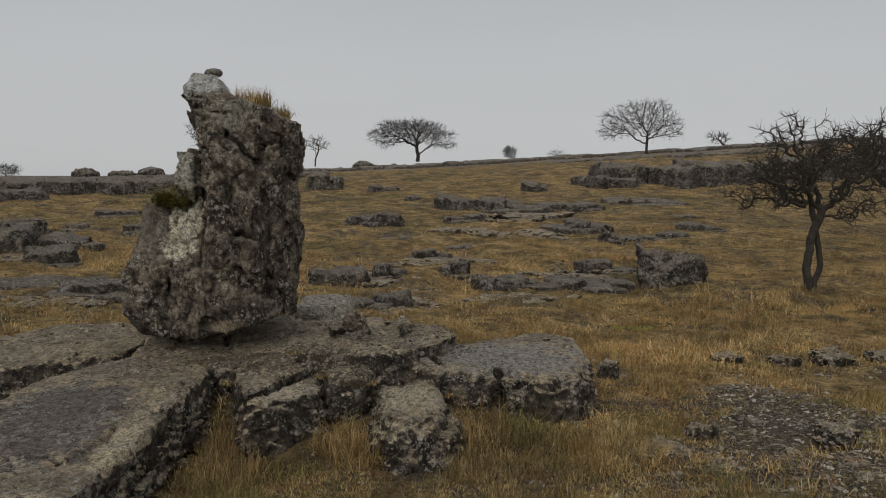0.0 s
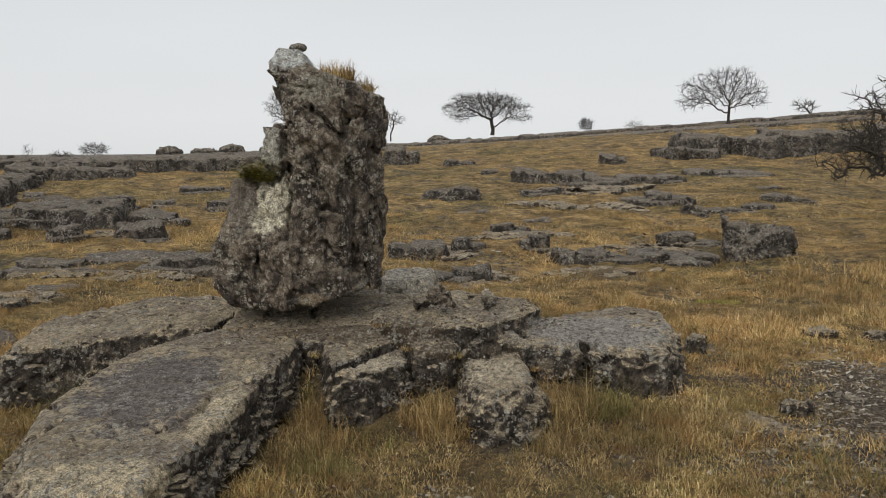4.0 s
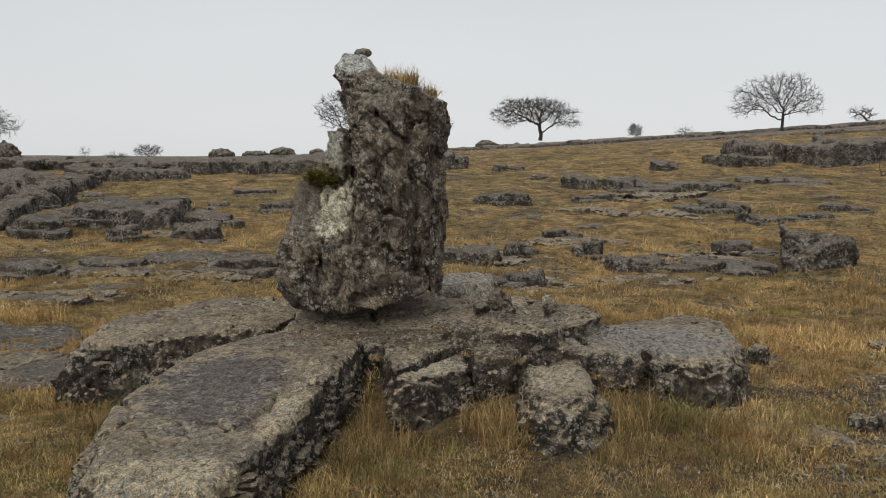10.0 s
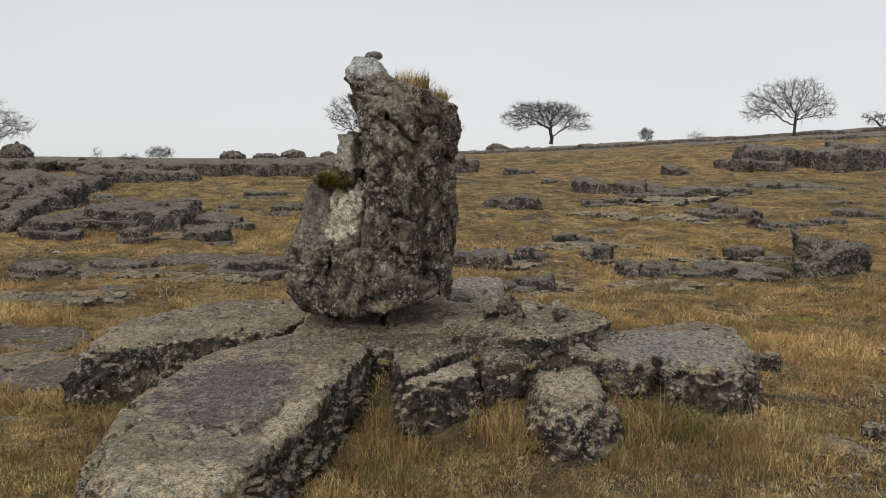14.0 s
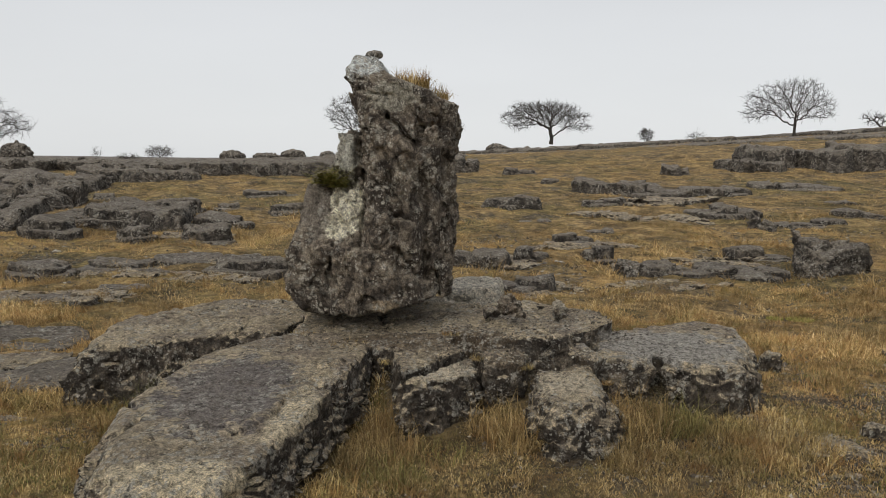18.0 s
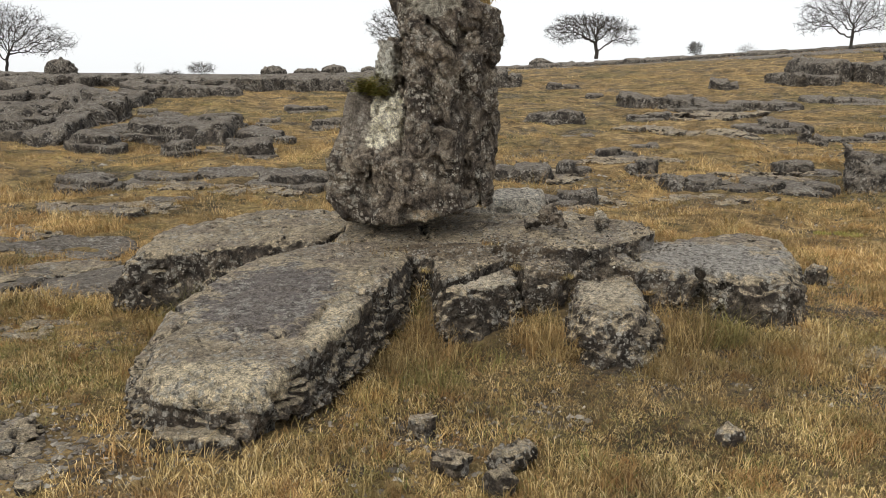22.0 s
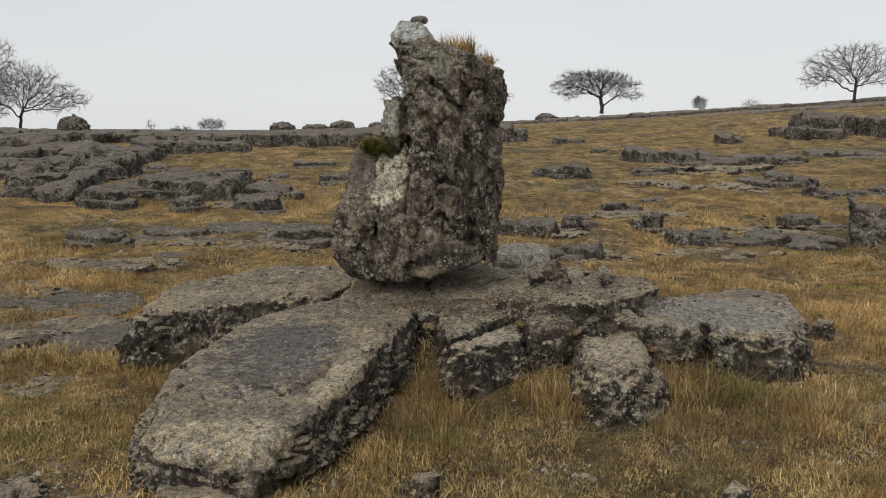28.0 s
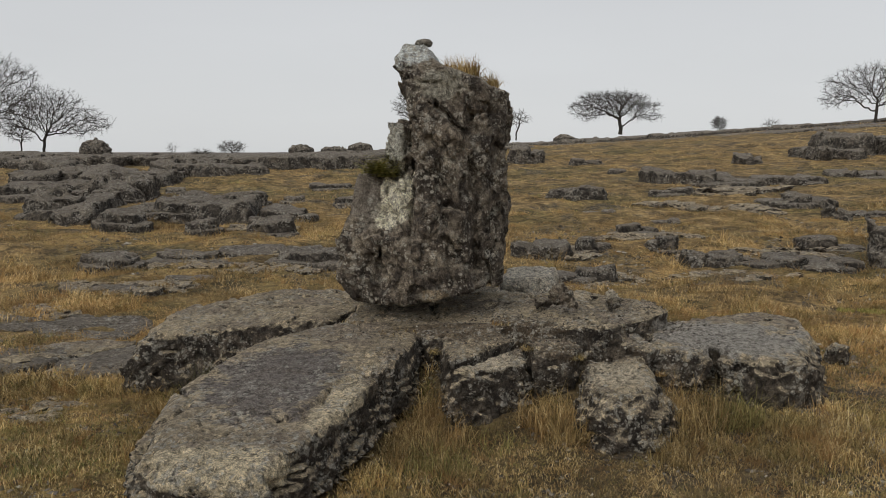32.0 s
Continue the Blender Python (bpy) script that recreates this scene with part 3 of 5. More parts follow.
def boulder_rough(p):
    warp = 0.03 * np.stack([vnoise(p / 0.11 + 7 * k, 80 + k) for k in range(3)], 1)
    q = (p + warp) * np.array((1.0, 1.0, 0.52))
    q[:, 0] += 0.30 * p[:, 2]
    big, rim1 = facets(q, 0.15, 300)
    little, rim2 = facets(q * np.array((1, 1, 1.3)), 0.062, 310)
    r = 0.040 * big + 0.020 * np.exp(-(rim1 / 0.07) ** 2) + 0.016 * little + 0.010 * np.exp(-(rim2 / 0.12) ** 2)
    r += 0.026 * fbm(p, 0.36, 2, 21) + 0.010 * fbm(p, 0.035, 3, 41)
    calm = 1 - 0.45 * np.clip((p[:, 2] - 1.95) / 0.12, 0, 1)
    calm = calm * (1 - 0.55 * np.clip((-0.72 - p[:, 0]) / 0.12, 0, 1) * (p[:, 2] > 1.0))
    calm = calm * (1 - 0.55 * np.clip((0.74 - p[:, 2]) / 0.10, 0, 1)) * (1 - 0.35 * np.clip((-0.88 - p[:, 0]) / 0.08, 0, 1))
    r = calm * r + 0.004
    for (ax, az), (bx, bz), deep in (((-0.52, 1.90), (-0.40, 1.80), 0.06), ((-0.40, 1.80), (-0.22, 1.63), 0.08), ((-0.56, 1.97), (-0.38, 1.92), 0.04), ((-0.42, 1.60), (-0.34, 1.22), 0.05), ((-0.555, 1.45), (-0.55, 1.02), 0.06), ((-0.18, 1.75), (-0.17, 0.80), 0.04), ((-0.34, 1.20), (-0.30, 0.72), 0.04), ((-0.72, 1.02), (-0.78, 0.66), 0.03)):
        ux, uz = bx - ax, bz - az
        k = np.clip(((p[:, 0] - ax) * ux + (p[:, 2] - az) * uz) / (ux * ux + uz * uz), 0, 1)
        wob = 0.035 * vnoise(p / 0.09, 91)
        far = np.hypot(p[:, 0] - ax - k * ux + wob, p[:, 2] - az - k * uz)
        r = r + deep * np.exp(-(far / 0.020) ** 2) * (p[:, 1] < 5.6)
    return r


boulder = tagged(new("boulder"), "tall leaning grey limestone boulder perched on a rock pedestal", "boulder")
boulder.location = (-0.5, 5.6, 0.5)


def under(ob, parent):
    ob.matrix_parent_inverse = Matrix.Translation(-Vector(parent.location))
    return ob


under(part("rock_body", solid("rock_body", boulder_shape, boulder_rough, (-1.18, 5.06, 0.42), (0.18, 6.26, 2.34), 0.0112, 0.10, BOULDER_MAT), boulder), boulder)
COVER.append((-0.5, 5.65, 0.55, 0.45, 0.0))


# ---- stones of every kind ----
def pebble(seed, w, d, h, res, mat, rough=0.16, name="stone_body", square=3.0):
    k = min(w, d, h)

    def shape(p):
        q = np.abs(p / np.array((w / 2, d / 2, h / 2)))
        return ((q ** square).sum(1) ** (1 / square) - 1) * k / 2

    def uneven(p):
        return rough * k * (fbm(p + seed * 3.1, k * 0.9, 2, seed) + 0.5 * fbm(p + seed, k * 0.3, 3, seed + 7, True))
    m = np.array((w, d, h)) / 2 + k * 0.4
    return solid(name, shape, uneven, -m, m, res, k * 0.6, mat)


def stone(x, y, z, w, d, h, turn, seed, label, mat=None, res=0.02, tilt=0.0, name="stone", rough=0.16, group="", square=3.0):
    ob = new(name, pebble(seed, w, d, h, res, mat or OUTCROP_MAT, rough, name, square))
    ob.matrix_basis = pose(x, y, z, tilt, 0, turn)
    return tagged(ob, label, "stone", group)


stone(-0.508, 5.60, 2.205, 0.120, 0.10, 0.056, 10, 3, "small flat dark pebble balanced on the boulder top", OUTCROP_MAT, 0.006, 4, "capstone", 0.05, square=2.2)


# ---- the pedestal: jointed slabs round the boulder's foot ----
def slab(name, plan, tops, base, seed, k=0.030, round_top=0.05, batter=0.03, calm=0.35, bed=0.075, ledge=0.010, res=0.0165, cuts=(), chamfers=()):
    """A block with a convex plan (anticlockwise), a sloping top (height at a place, slope along x and y) and layered, pitted sides. cuts: cracks in the plan, from, to and half width. chamfers: worn planes, place and normal."""
    pts = np.array(plan, float)
    (tx, ty, tz), (sx, sy) = tops

    def shape(p):
        d = None
        for a, b in zip(pts, np.roll(pts, -1, 0)):
            e = (b - a) / np.linalg.norm(b - a)
            side = (p[:, 0] - a[0]) * e[1] - (p[:, 1] - a[1]) * e[0]
            side = side - batter * (tz - p[:, 2])
            d = side if d is None else smax(d, side, k)
        top = p[:, 2] - (tz + sx * (p[:, 0] - tx) + sy * (p[:, 1] - ty))
        d = smax(smax(d, top, round_top), base - p[:, 2], 0.02)
        for place, normal in chamfers:
            normal = Vector(normal).normalized()
            d = smax(d, (p - np.array(place)) @ np.array(normal), 0.05)
        for (ax, ay), (bx, by), half in cuts:
            ux, uy = bx - ax, by - ay
            t = np.clip(((p[:, 0] - ax) * ux + (p[:, 1] - ay) * uy) / (ux * ux + uy * uy), 0, 1)
            away = np.hypot(p[:, 0] - ax - t * ux, p[:, 1] - ay - t * uy) + 0.02 * vnoise(p / 0.1, seed + 5)
            d = smax(d, half * (1 - 0.5 * t) - away, 0.02)
        return d

    def uneven(p):
        depth = (tz + sx * (p[:, 0] - tx) + sy * (p[:, 1] - ty)) - p[:, 2]
        flank = calm + (1 - calm) * np.clip((depth - 0.03) / 0.08, 0, 1)
        layer = p[:, 2] + 0.03 * fbm(p, 0.4, 2, seed + 60) + 0.10 * p[:, 0]
        phase = layer / bed + 1.1 * vnoise(p * np.array((3.2, 3.2, 5.0)), seed + 3)
        step = ledge * 0.8 * (0.5 - phase + np.floor(phase)) * (0.6 + 0.6 * vnoise(p / 0.22, seed + 4))
        chip, gap = facets(p * np.array((1, 1, 1.3)) + 0.025 * vnoise(p / 0.09, seed + 8)[:, None], 0.12, seed + 80)
        bit, _ = facets(p * np.array((1, 1, 1.5)), 0.05, seed + 90)
        r = 0.030 * fbm(p, 0.34, 2, seed) + 0.026 * chip + 0.010 * np.exp(-(gap / 0.08) ** 2) + 0.012 * bit + 0.010 * fbm(p, 0.04, 3, seed + 21)
        pit = fbm(p, 0.075, 2, seed + 37)
        joint = np.abs(fbm(p * np.array((1, 1, 0.25)), 0.7, 2, seed + 33))
        return flank * (r + step) + 0.004 + 0.020 * np.clip((pit - 0.62) / 0.2, 0, 1) + 0.030 * np.exp(-(joint / 0.022) ** 2)
    lo = (*(pts.min(0) - 0.12 - batter * 0.4), base - 0.05)
    hi = (*(pts.max(0) + 0.12 + batter * 0.4), tz + 0.10 + abs(sx) * np.ptp(pts[:, 0]) + abs(sy) * np.ptp(pts[:, 1]))
    OUTLINES.append(pts)
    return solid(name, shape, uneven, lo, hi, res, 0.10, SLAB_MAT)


pedestal = tagged(new("rock_pedestal"), "weathered grey limestone pedestal split into jointed slabs", "rock")
SLABS = (
    # the long front slab, its foot and the plinth that it runs into
    (((-1.34, 3.28), (-1.00, 3.23), (-0.77, 3.46), (-0.67, 3.97), (-0.44, 4.63), (-0.42, 5.05), (-0.75, 5.42), (-1.12, 5.32), (-1.46, 4.98), (-1.66, 4.10), (-1.58, 3.55)), ((-1.0, 3.5, 0.285), (0.02, 0.098)), 0.05, 1, dict(round_top=0.04, batter=0.10, calm=0.22, bed=0.045, ledge=0.060, chamfers=(((-1.1, 3.335, 0.272), (0.0, -0.70, 0.70)), ((-1.58, 3.9, 0.27), (-0.75, -0.25, 0.6)), ((-0.82, 3.43, 0.280), (0.50, -0.50, 0.70))))),
    (((-1.34, 3.17), (-0.98, 3.14), (-0.88, 3.50), (-1.46, 3.60)), ((-1.0, 3.3, 0.10), (0.0, 0.0)), -0.15, 12, dict(batter=0.06)),
    (((-1.04, 5.30), (-0.40, 5.08), (0.04, 5.22), (0.04, 6.05), (-0.95, 6.10)), ((-0.5, 5.4, 0.470), (0.06, 0.15)), -0.1, 10, dict(calm=0.45)),
    # the rounded slab behind it
    (((-2.42, 5.26), (-1.70, 5.36), (-1.05, 5.50), (-0.85, 6.15), (-1.60, 6.45), (-2.30, 6.05)), ((-2.2, 5.5, 0.385), (0.07, 0.09)), -0.15, 2, dict(round_top=0.06, k=0.06, batter=0.05, calm=0.45, bed=0.06, chamfers=(((-1.9, 5.36, 0.375), (0.1, -0.78, 0.62)), ((-2.36, 5.6, 0.33), (-0.7, -0.2, 0.7))))),
    # the split block in the middle
    (((-0.27, 4.62), (0.17, 4.84), (0.11, 5.03), (-0.26, 4.735)), ((-0.1, 4.72, 0.350), (0.03, 0.16)), -0.2, 3, dict(k=0.02, round_top=0.02, batter=0.08, chamfers=(((0.0, 4.76, 0.34), (0.2, -0.8, 0.6)),))),
    (((-0.28, 4.765), (0.09, 5.06), (-0.09, 5.36), (-0.36, 5.06)), ((-0.1, 5.0, 0.415), (0.02, 0.18)), -0.2, 13, dict(k=0.02, round_top=0.03)),
    # the small block that leans out
    (((0.46, 4.62), (0.54, 4.42), (0.78, 4.36), (0.97, 4.72), (0.80, 5.06), (0.48, 4.94)), ((0.6, 4.7, 0.300), (0.0, 0.18)), -0.2, 4, dict(k=0.03, round_top=0.03, batter=0.12, calm=0.5, chamfers=(((0.66, 4.50, 0.262), (0.02, -0.85, 0.52)), ((0.49, 4.72, 0.26), (-0.80, -0.20, 0.55)), ((0.88, 4.75, 0.25), (0.75, -0.25, 0.6))))),
    # the pale slab with a notch in its face, and its tilted end piece
    (((0.88, 5.08), (1.25, 5.00), (1.70, 4.96), (1.90, 5.18), (1.95, 5.90), (1.72, 6.02), (0.95, 5.62)), ((1.4, 5.1, 0.385), (-0.02, 0.09)), -0.2, 6, dict(round_top=0.04, batter=0.06, calm=0.28, chamfers=(((1.80, 5.15, 0.31), (0.70, -0.40, 0.60)), ((1.30, 5.04, 0.35), (0.0, -0.8, 0.6))), cuts=(((1.24, 4.94), (1.25, 5.20), 0.055),))),
    (((0.68, 5.12), (0.84, 4.98), (0.93, 5.10), (0.80, 5.42)), ((0.8, 5.2, 0.425), (-0.10, 0.10)), -0.2, 14, dict(k=0.02, round_top=0.02)),
    # the step behind, with a lower block before it
    (((-0.06, 5.32), (0.40, 5.14), (0.72, 5.20), (1.06, 5.52), (0.98, 5.72), (0.60, 5.98), (-0.06, 5.98)), ((0.4, 5.3, 0.505), (0.015, 0.115)), -0.1, 7, dict(round_top=0.035, calm=0.4)),
    (((0.20, 4.92), (0.44, 4.95), (0.50, 5.22), (0.14, 5.28)), ((0.3, 5.1, 0.405), (0.02, 0.16)), -0.2, 9, dict(k=0.02, round_top=0.03)),
    (((-0.05, 6.22), (0.35, 6.26), (0.40, 6.62), (0.0, 6.62)), ((0.2, 6.35, 0.635), (0.02, 0.12)), 0.0, 8, dict(round_top=0.04, calm=0.3)),
)
for plan, tops, base, seed, how in SLABS:
    part("slab", slab("slab", plan, tops, base, seed, **how), pedestal)


# ---- background outcrops ----
def outcrop_mesh(seed, w, d, h, res, layers=0.14, name="rock_outcrop"):
    """A low limestone block standing on z = 0: angular plan, bedded sides, flat stepped top."""
    rng = random.Random(seed)
    a, b = w / 2, d / 2
    sides = []
    for k in range(8):
        turn = 2 * math.pi * (k + rng.uniform(-0.3, 0.3)) / 8
        c, s = math.cos(turn), math.sin(turn)
        sides.append((c, s, ((abs(a * c)) ** 1.35 + (abs(b * s)) ** 1.35) ** (1 / 1.35) * rng.uniform(0.80, 1.04), rng.uniform(-0.05, 0.30)))
    tilt, fall = rng.uniform(-0.10, 0.10), rng.uniform(0.0, 0.18)
    soft = 0.05 * min(1, h * 2)

    def shape(p):
        x, y, z = p.T
        edge = None
        for c, s, r, lean in sides:
            side = x * c + y * s - r + lean * z
            edge = side if edge is None else smax(edge, side, 0.05)
        i = np.floor(np.stack((x, y), 1) / (0.30 + 0.25 * min(a, 1.2)) + 0.3 * seed + 0.25 * vnoise(p / 0.5, seed + 6)[:, None]).astype(np.int64)
        top = z - h * (0.84 + tilt * x / a + fall * y / b + 0.10 * hashed(i[:, 0], i[:, 1], i[:, 0] * 0, seed + 4))
        return smax(edge, top, soft)

    def uneven(p):
        s = min(1.0, h * 2.2)
        layer = p[:, 2] + 0.04 * fbm(p, 0.8, 2, seed + 60)
        step = 0.26 * layers * vnoise(np.stack((p[:, 0] * 0.8 + seed, p[:, 1] * 0.8, layer / layers), 1), seed + 3)
        joint = np.abs(fbm(p * np.array((1, 1, 0.12)) + seed, 0.9, 2, seed + 33))
        return s * (0.05 * fbm(p, 0.45, 2, seed) - 0.022 * np.maximum(fbm(p, 0.18, 3, seed + 11, True), -0.5) + 0.034 * broken(p, 0.24, seed + 70, (1, 1, 2.2)) + 0.020 * broken(p, 0.10, seed + 71, (1, 1, 1.8)) + step + 0.09 * np.exp(-(joint / 0.030) ** 2))
    m = 0.12 + 0.12 * max(a, b)
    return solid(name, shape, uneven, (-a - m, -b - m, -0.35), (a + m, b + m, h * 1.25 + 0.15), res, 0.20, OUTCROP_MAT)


def outcrop(x, y, w, h, seed, d=None, turn=0.0, label="low grey limestone outcrop in straw grass", res=None, name="rock_outcrop", blocks=None, even=False):
    """Several bedded blocks side by side, a little out of line, on one stretch of ground."""
    rng = random.Random(seed)
    d = d or max(0.45, 0.7 * w)
    root = tagged(new(name), label, "rock", "limestone outcrops")
    fall = float(rise(x + 1, y + 0.3 * d) - rise(x - 1, y + 0.3 * d)) / 2
    root.matrix_basis = pose(x, y, float(rise(x, y + 0.3 * d)), 0, -math.degrees(math.atan(fall)), turn)
    n = blocks or max(1, round(w / 0.75))
    cuts = [0.0] + sorted((k + rng.uniform(-0.28, 0.28)) / n for k in range(1, n)) + [1.0]
    tallest = rng.randrange(n)
    for k in range(n):
        bw = (cuts[k + 1] - cuts[k]) * w
        bh = h * (1.0 if k == tallest else rng.uniform(0.82, 1.0) if even else rng.uniform(0.45, 0.95))
        bd = d * (rng.uniform(0.85, 1.0) if even else rng.uniform(0.6, 1.0))
        bx = (cuts[k] + cuts[k + 1]) / 2 * w - w / 2
        ob = part("block", outcrop_mesh(seed * 9 + k, bw * (1.22 if n > 1 else 1.0), bd, bh, res or max(0.034, 0.0036 * y), name="block"), root)
        loose = 0.25 if even else 1.0
        ob.matrix_basis = pose(bx, d * 0.4 + rng.uniform(-0.12, 0.2) * d * loose, -0.05, rng.uniform(-3, 3) * loose, rng.uniform(-4, 4) * loose, rng.uniform(-10, 10) * loose)
    if not blocks or w < 2.6 and not even and h > 0.14 and y > 9 and n > 1:
        wide, tall = (0.8, 0.38) if blocks else (1.15, 0.45)
        ob = part("ledge", outcrop_mesh(seed * 9 + 8, w * wide, d * wide, h * tall, res or max(0.034, 0.0036 * y), name="ledge"), root)
        ob.matrix_basis = pose(rng.uniform(-0.15, 0.15) * w, d * 0.35, -0.05, 0, 0, rng.uniform(-8, 8))
    COVER.append((x, y + d * 0.4, w * 0.40, d * 0.28, radians(turn)))
    return root


LEFT_FIELD = ((-7.60, 15.72, 1.03, 0.46), (-5.82, 14.26, 1.60, 0.36), (-6.14, 12.90, 0.80, 0.32), (-4.77, 12.72, 0.50, 0.21), (-5.12, 15.94, 1.05, 0.30),
              (-4.98, 14.46, 0.36, 0.22), (-3.57, 12.18, 0.74, 0.29), (-3.97, 14.40, 0.85, 0.20), (-4.30, 16.48, 0.50, 0.22), (-4.15, 19.20, 1.07, 0.19),
              (-3.07, 16.12, 0.75, 0.26), (-3.61, 10.12, 1.40, 0.17), (-2.40, 10.00, 1.00, 0.24), (-4.79, 9.88, 0.70, 0.18), (-3.97, 8.36, 0.80, 0.13),
              (-3.48, 8.88, 0.64, 0.12))
FAR_LEFT_FIELD = ((-7.53, 18.64, 0.49, 0.13), (-10.79, 19.14, 1.87, 0.44), (-7.75, 14.10, 1.29, 0.46), (-9.4, 16.6, 1.9, 0.5), (-12.6, 22.5, 2.4, 0.5))
RIGHT_FIELD = ((1.28, 17.30, 1.07, 0.42), (2.11, 26.34, 0.95, 0.30), (2.79, 23.04, 0.75, 0.23), (0.30, 26.96, 1.05, 0.90), (3.22, 18.22, 0.95, 0.32),
               (4.34, 20.02, 2.50, 0.48), (6.65, 25.56, 0.83, 0.50), (5.28, 16.40, 1.30, 0.42), (5.29, 14.56, 0.42, 0.50), (6.44, 20.82, 1.60, 0.27),
               (8.86, 21.60, 2.10, 0.31), (8.12, 18.66, 1.10, 0.20), (7.84, 16.36, 1.00, 0.25), (6.27, 15.00, 1.30, 0.20),
               (4.15, 11.54, 0.80, 0.22))
NEAR_RIGHT_FIELD = ((2.55, 10.46, 0.90, 0.20), (1.95, 11.20, 0.44, 0.24), (0.38, 10.90, 0.70, 0.26), (1.05, 11.14, 0.44, 0.28), (1.82, 12.90, 0.60, 0.19),
                    (2.44, 14.06, 0.46, 0.13), (3.46, 10.32, 1.35, 0.15), (0.73, 9.52, 0.75, 0.17), (1.46, 15.00, 0.54, 0.13), (3.62, 14.86, 0.34, 0.12))
count = 100
for field, low, size in ((LEFT_FIELD, 1.0, 0), (FAR_LEFT_FIELD, 1.0, 0), (RIGHT_FIELD, 0.85, 0.5), (NEAR_RIGHT_FIELD, 0.95, 0.3)):
    for x, y, w, h in field:
        count += 1
        outcrop(x, y, w, h * low, count, turn=random.uniform(-8, 8), blocks=max(2, round(w / size)) if size else None)

outcrop(4.66, 10.40, 0.88, 0.44, 180, 0.75, 12, "chunky dark limestone block standing out of straw grass", blocks=1)
outcrop(-6.05, 14.0, 3.2, 0.40, 183, 2.4, 4, "broad dark limestone ledges stepping up the slope", blocks=4)
outcrop(-8.7, 16.0, 2.6, 0.55, 184, 2.0, -5, "broad dark limestone ledges stepping up the slope", blocks=3)
outcrop(-9.8, 19.2, 3.0, 0.50, 185, 2.4, 3, "broad dark limestone ledges stepping up the slope", blocks=3)
outcrop(-3.05, 5.40, 1.5, 0.13, 186, 0.9, 8, "flat purple-grey limestone slab level with the turf", blocks=2)
outcrop(-3.75, 6.50, 1.5, 0.13, 187, 0.8, -4, "flat purple-grey limestone slab level with the turf", blocks=2)
outcrop(-8.35, 21.7, 2.5, 0.50, 181, 2.4, 1, "long dark limestone scar with an upright face", blocks=2, even=True)
outcrop(-6.90, 21.8, 0.9, 0.42, 182, 0.9, -6, "tilted dark limestone block below the pavement edge", blocks=1)

# long scars: the bedded edge of the upper pavement
for x, y, w, h, d, turn in ((-16.4, 26.0, 4.6, 0.42, 4.5, 2), (-11.6, 25.4, 3.4, 0.45, 4.0, 0), (-8.8, 25.8, 1.9, 0.36, 3.5, 4), (-6.5, 25.6, 2.8, 0.44, 3.5, 1), (-4.0, 25.8, 2.6, 0.42, 3.5, -1), (-14.0, 25.2, 2.2, 0.40, 3.5, -2), (-6.4, 29.0, 3.4, 0.36, 3.5, 3), (-3.3, 29.5, 2.8, 0.34, 3.5, -2), (-21.5, 26.5, 5.2, 0.45, 5.0, -4), (-26.8, 28.0, 5.5, 0.5, 5.0, 3),
                            (-12.0, 29.2, 5.0, 0.30, 4.5, 1), (-17.0, 29.8, 5.2, 0.30, 4.5, -2), (-22.4, 30.5, 5.4, 0.32, 4.5, 2), (-8.0, 32.6, 5.4, 0.26, 4.5, 0), (-13.4, 33.4, 5.4, 0.26, 4.5, -1), (-19.0, 34.0, 5.6, 0.28, 4.5, 1), (-25.0, 34.5, 6.2, 0.3, 4.5, 0), (-2.8, 33.6, 4.6, 0.28, 4.0, 2),
                            (-10.0, 37.0, 7.0, 0.16, 5.0, 0), (-17.5, 37.6, 7.6, 0.16, 5.0, 1), (-25.5, 38.4, 8.0, 0.18, 5.0, 0), (-3.0, 37.5, 6.6, 0.18, 5.0, 0),
                            (11.8, 27.0, 4.0, 0.85, 3.5, 2), (15.8, 27.6, 4.0, 0.9, 3.5, -2), (19.8, 28.5, 4.0, 0.9, 3.5, 2), (9.4, 26.4, 1.6, 0.42, 2.0, 5), (1.8, 44.5, 5.6, 0.30, 4.0, 0), (6.6, 45.2, 5.6, 0.30, 4.0, 1), (11.6, 45.0, 5.8, 0.28, 4.0, -1), (16.6, 44.6, 5.8, 0.26, 4.0, 1), (21.8, 44.0, 6.0, 0.26, 4.0, 0), (27.2, 43.4, 6.0, 0.26, 4.0, 0), (13.5, 39.5, 5.0, 0.16, 3.0, 0), (19.5, 38.5, 5.5, 0.2, 3.0, 2)):
    count += 1
    outcrop(x, y, w, h, count, d, turn, "flat bedded limestone pavement along the upper slope", res=0.075 if y < 27 else 0.13, name="limestone_pavement", blocks=max(2, round(w / 1.5)), even=True)

# loose boulders on the skyline
for x, y, w, h, in ((-8.77, 35.0, 1.03, 0.50), (-7.53, 35.5, 1.17, 0.36), (-6.26, 35.0, 1.13, 0.52), (-5.2, 36, 0.7, 0.35), (-17.6, 35.0, 1.1, 0.82), (-17.02, 35.0, 0.42, 0.26),
                    (2.40, 46.0, 1.11, 0.52), (3.44, 49.0, 0.65, 0.26), (4.21, 49.0, 0.72, 0.30), (8.34, 49.0, 0.59, 0.26)):
    count += 1
    z = float(rise(x, y))
    stone(x, y, z + h * 0.40, w, w * 0.8, h * 1.15, random.uniform(0, 40), count, "dark limestone boulder lying on the pavement skyline", OUTCROP_MAT, 0.040, 0, "boulder_stone", 0.13, "skyline boulders", 2.1)


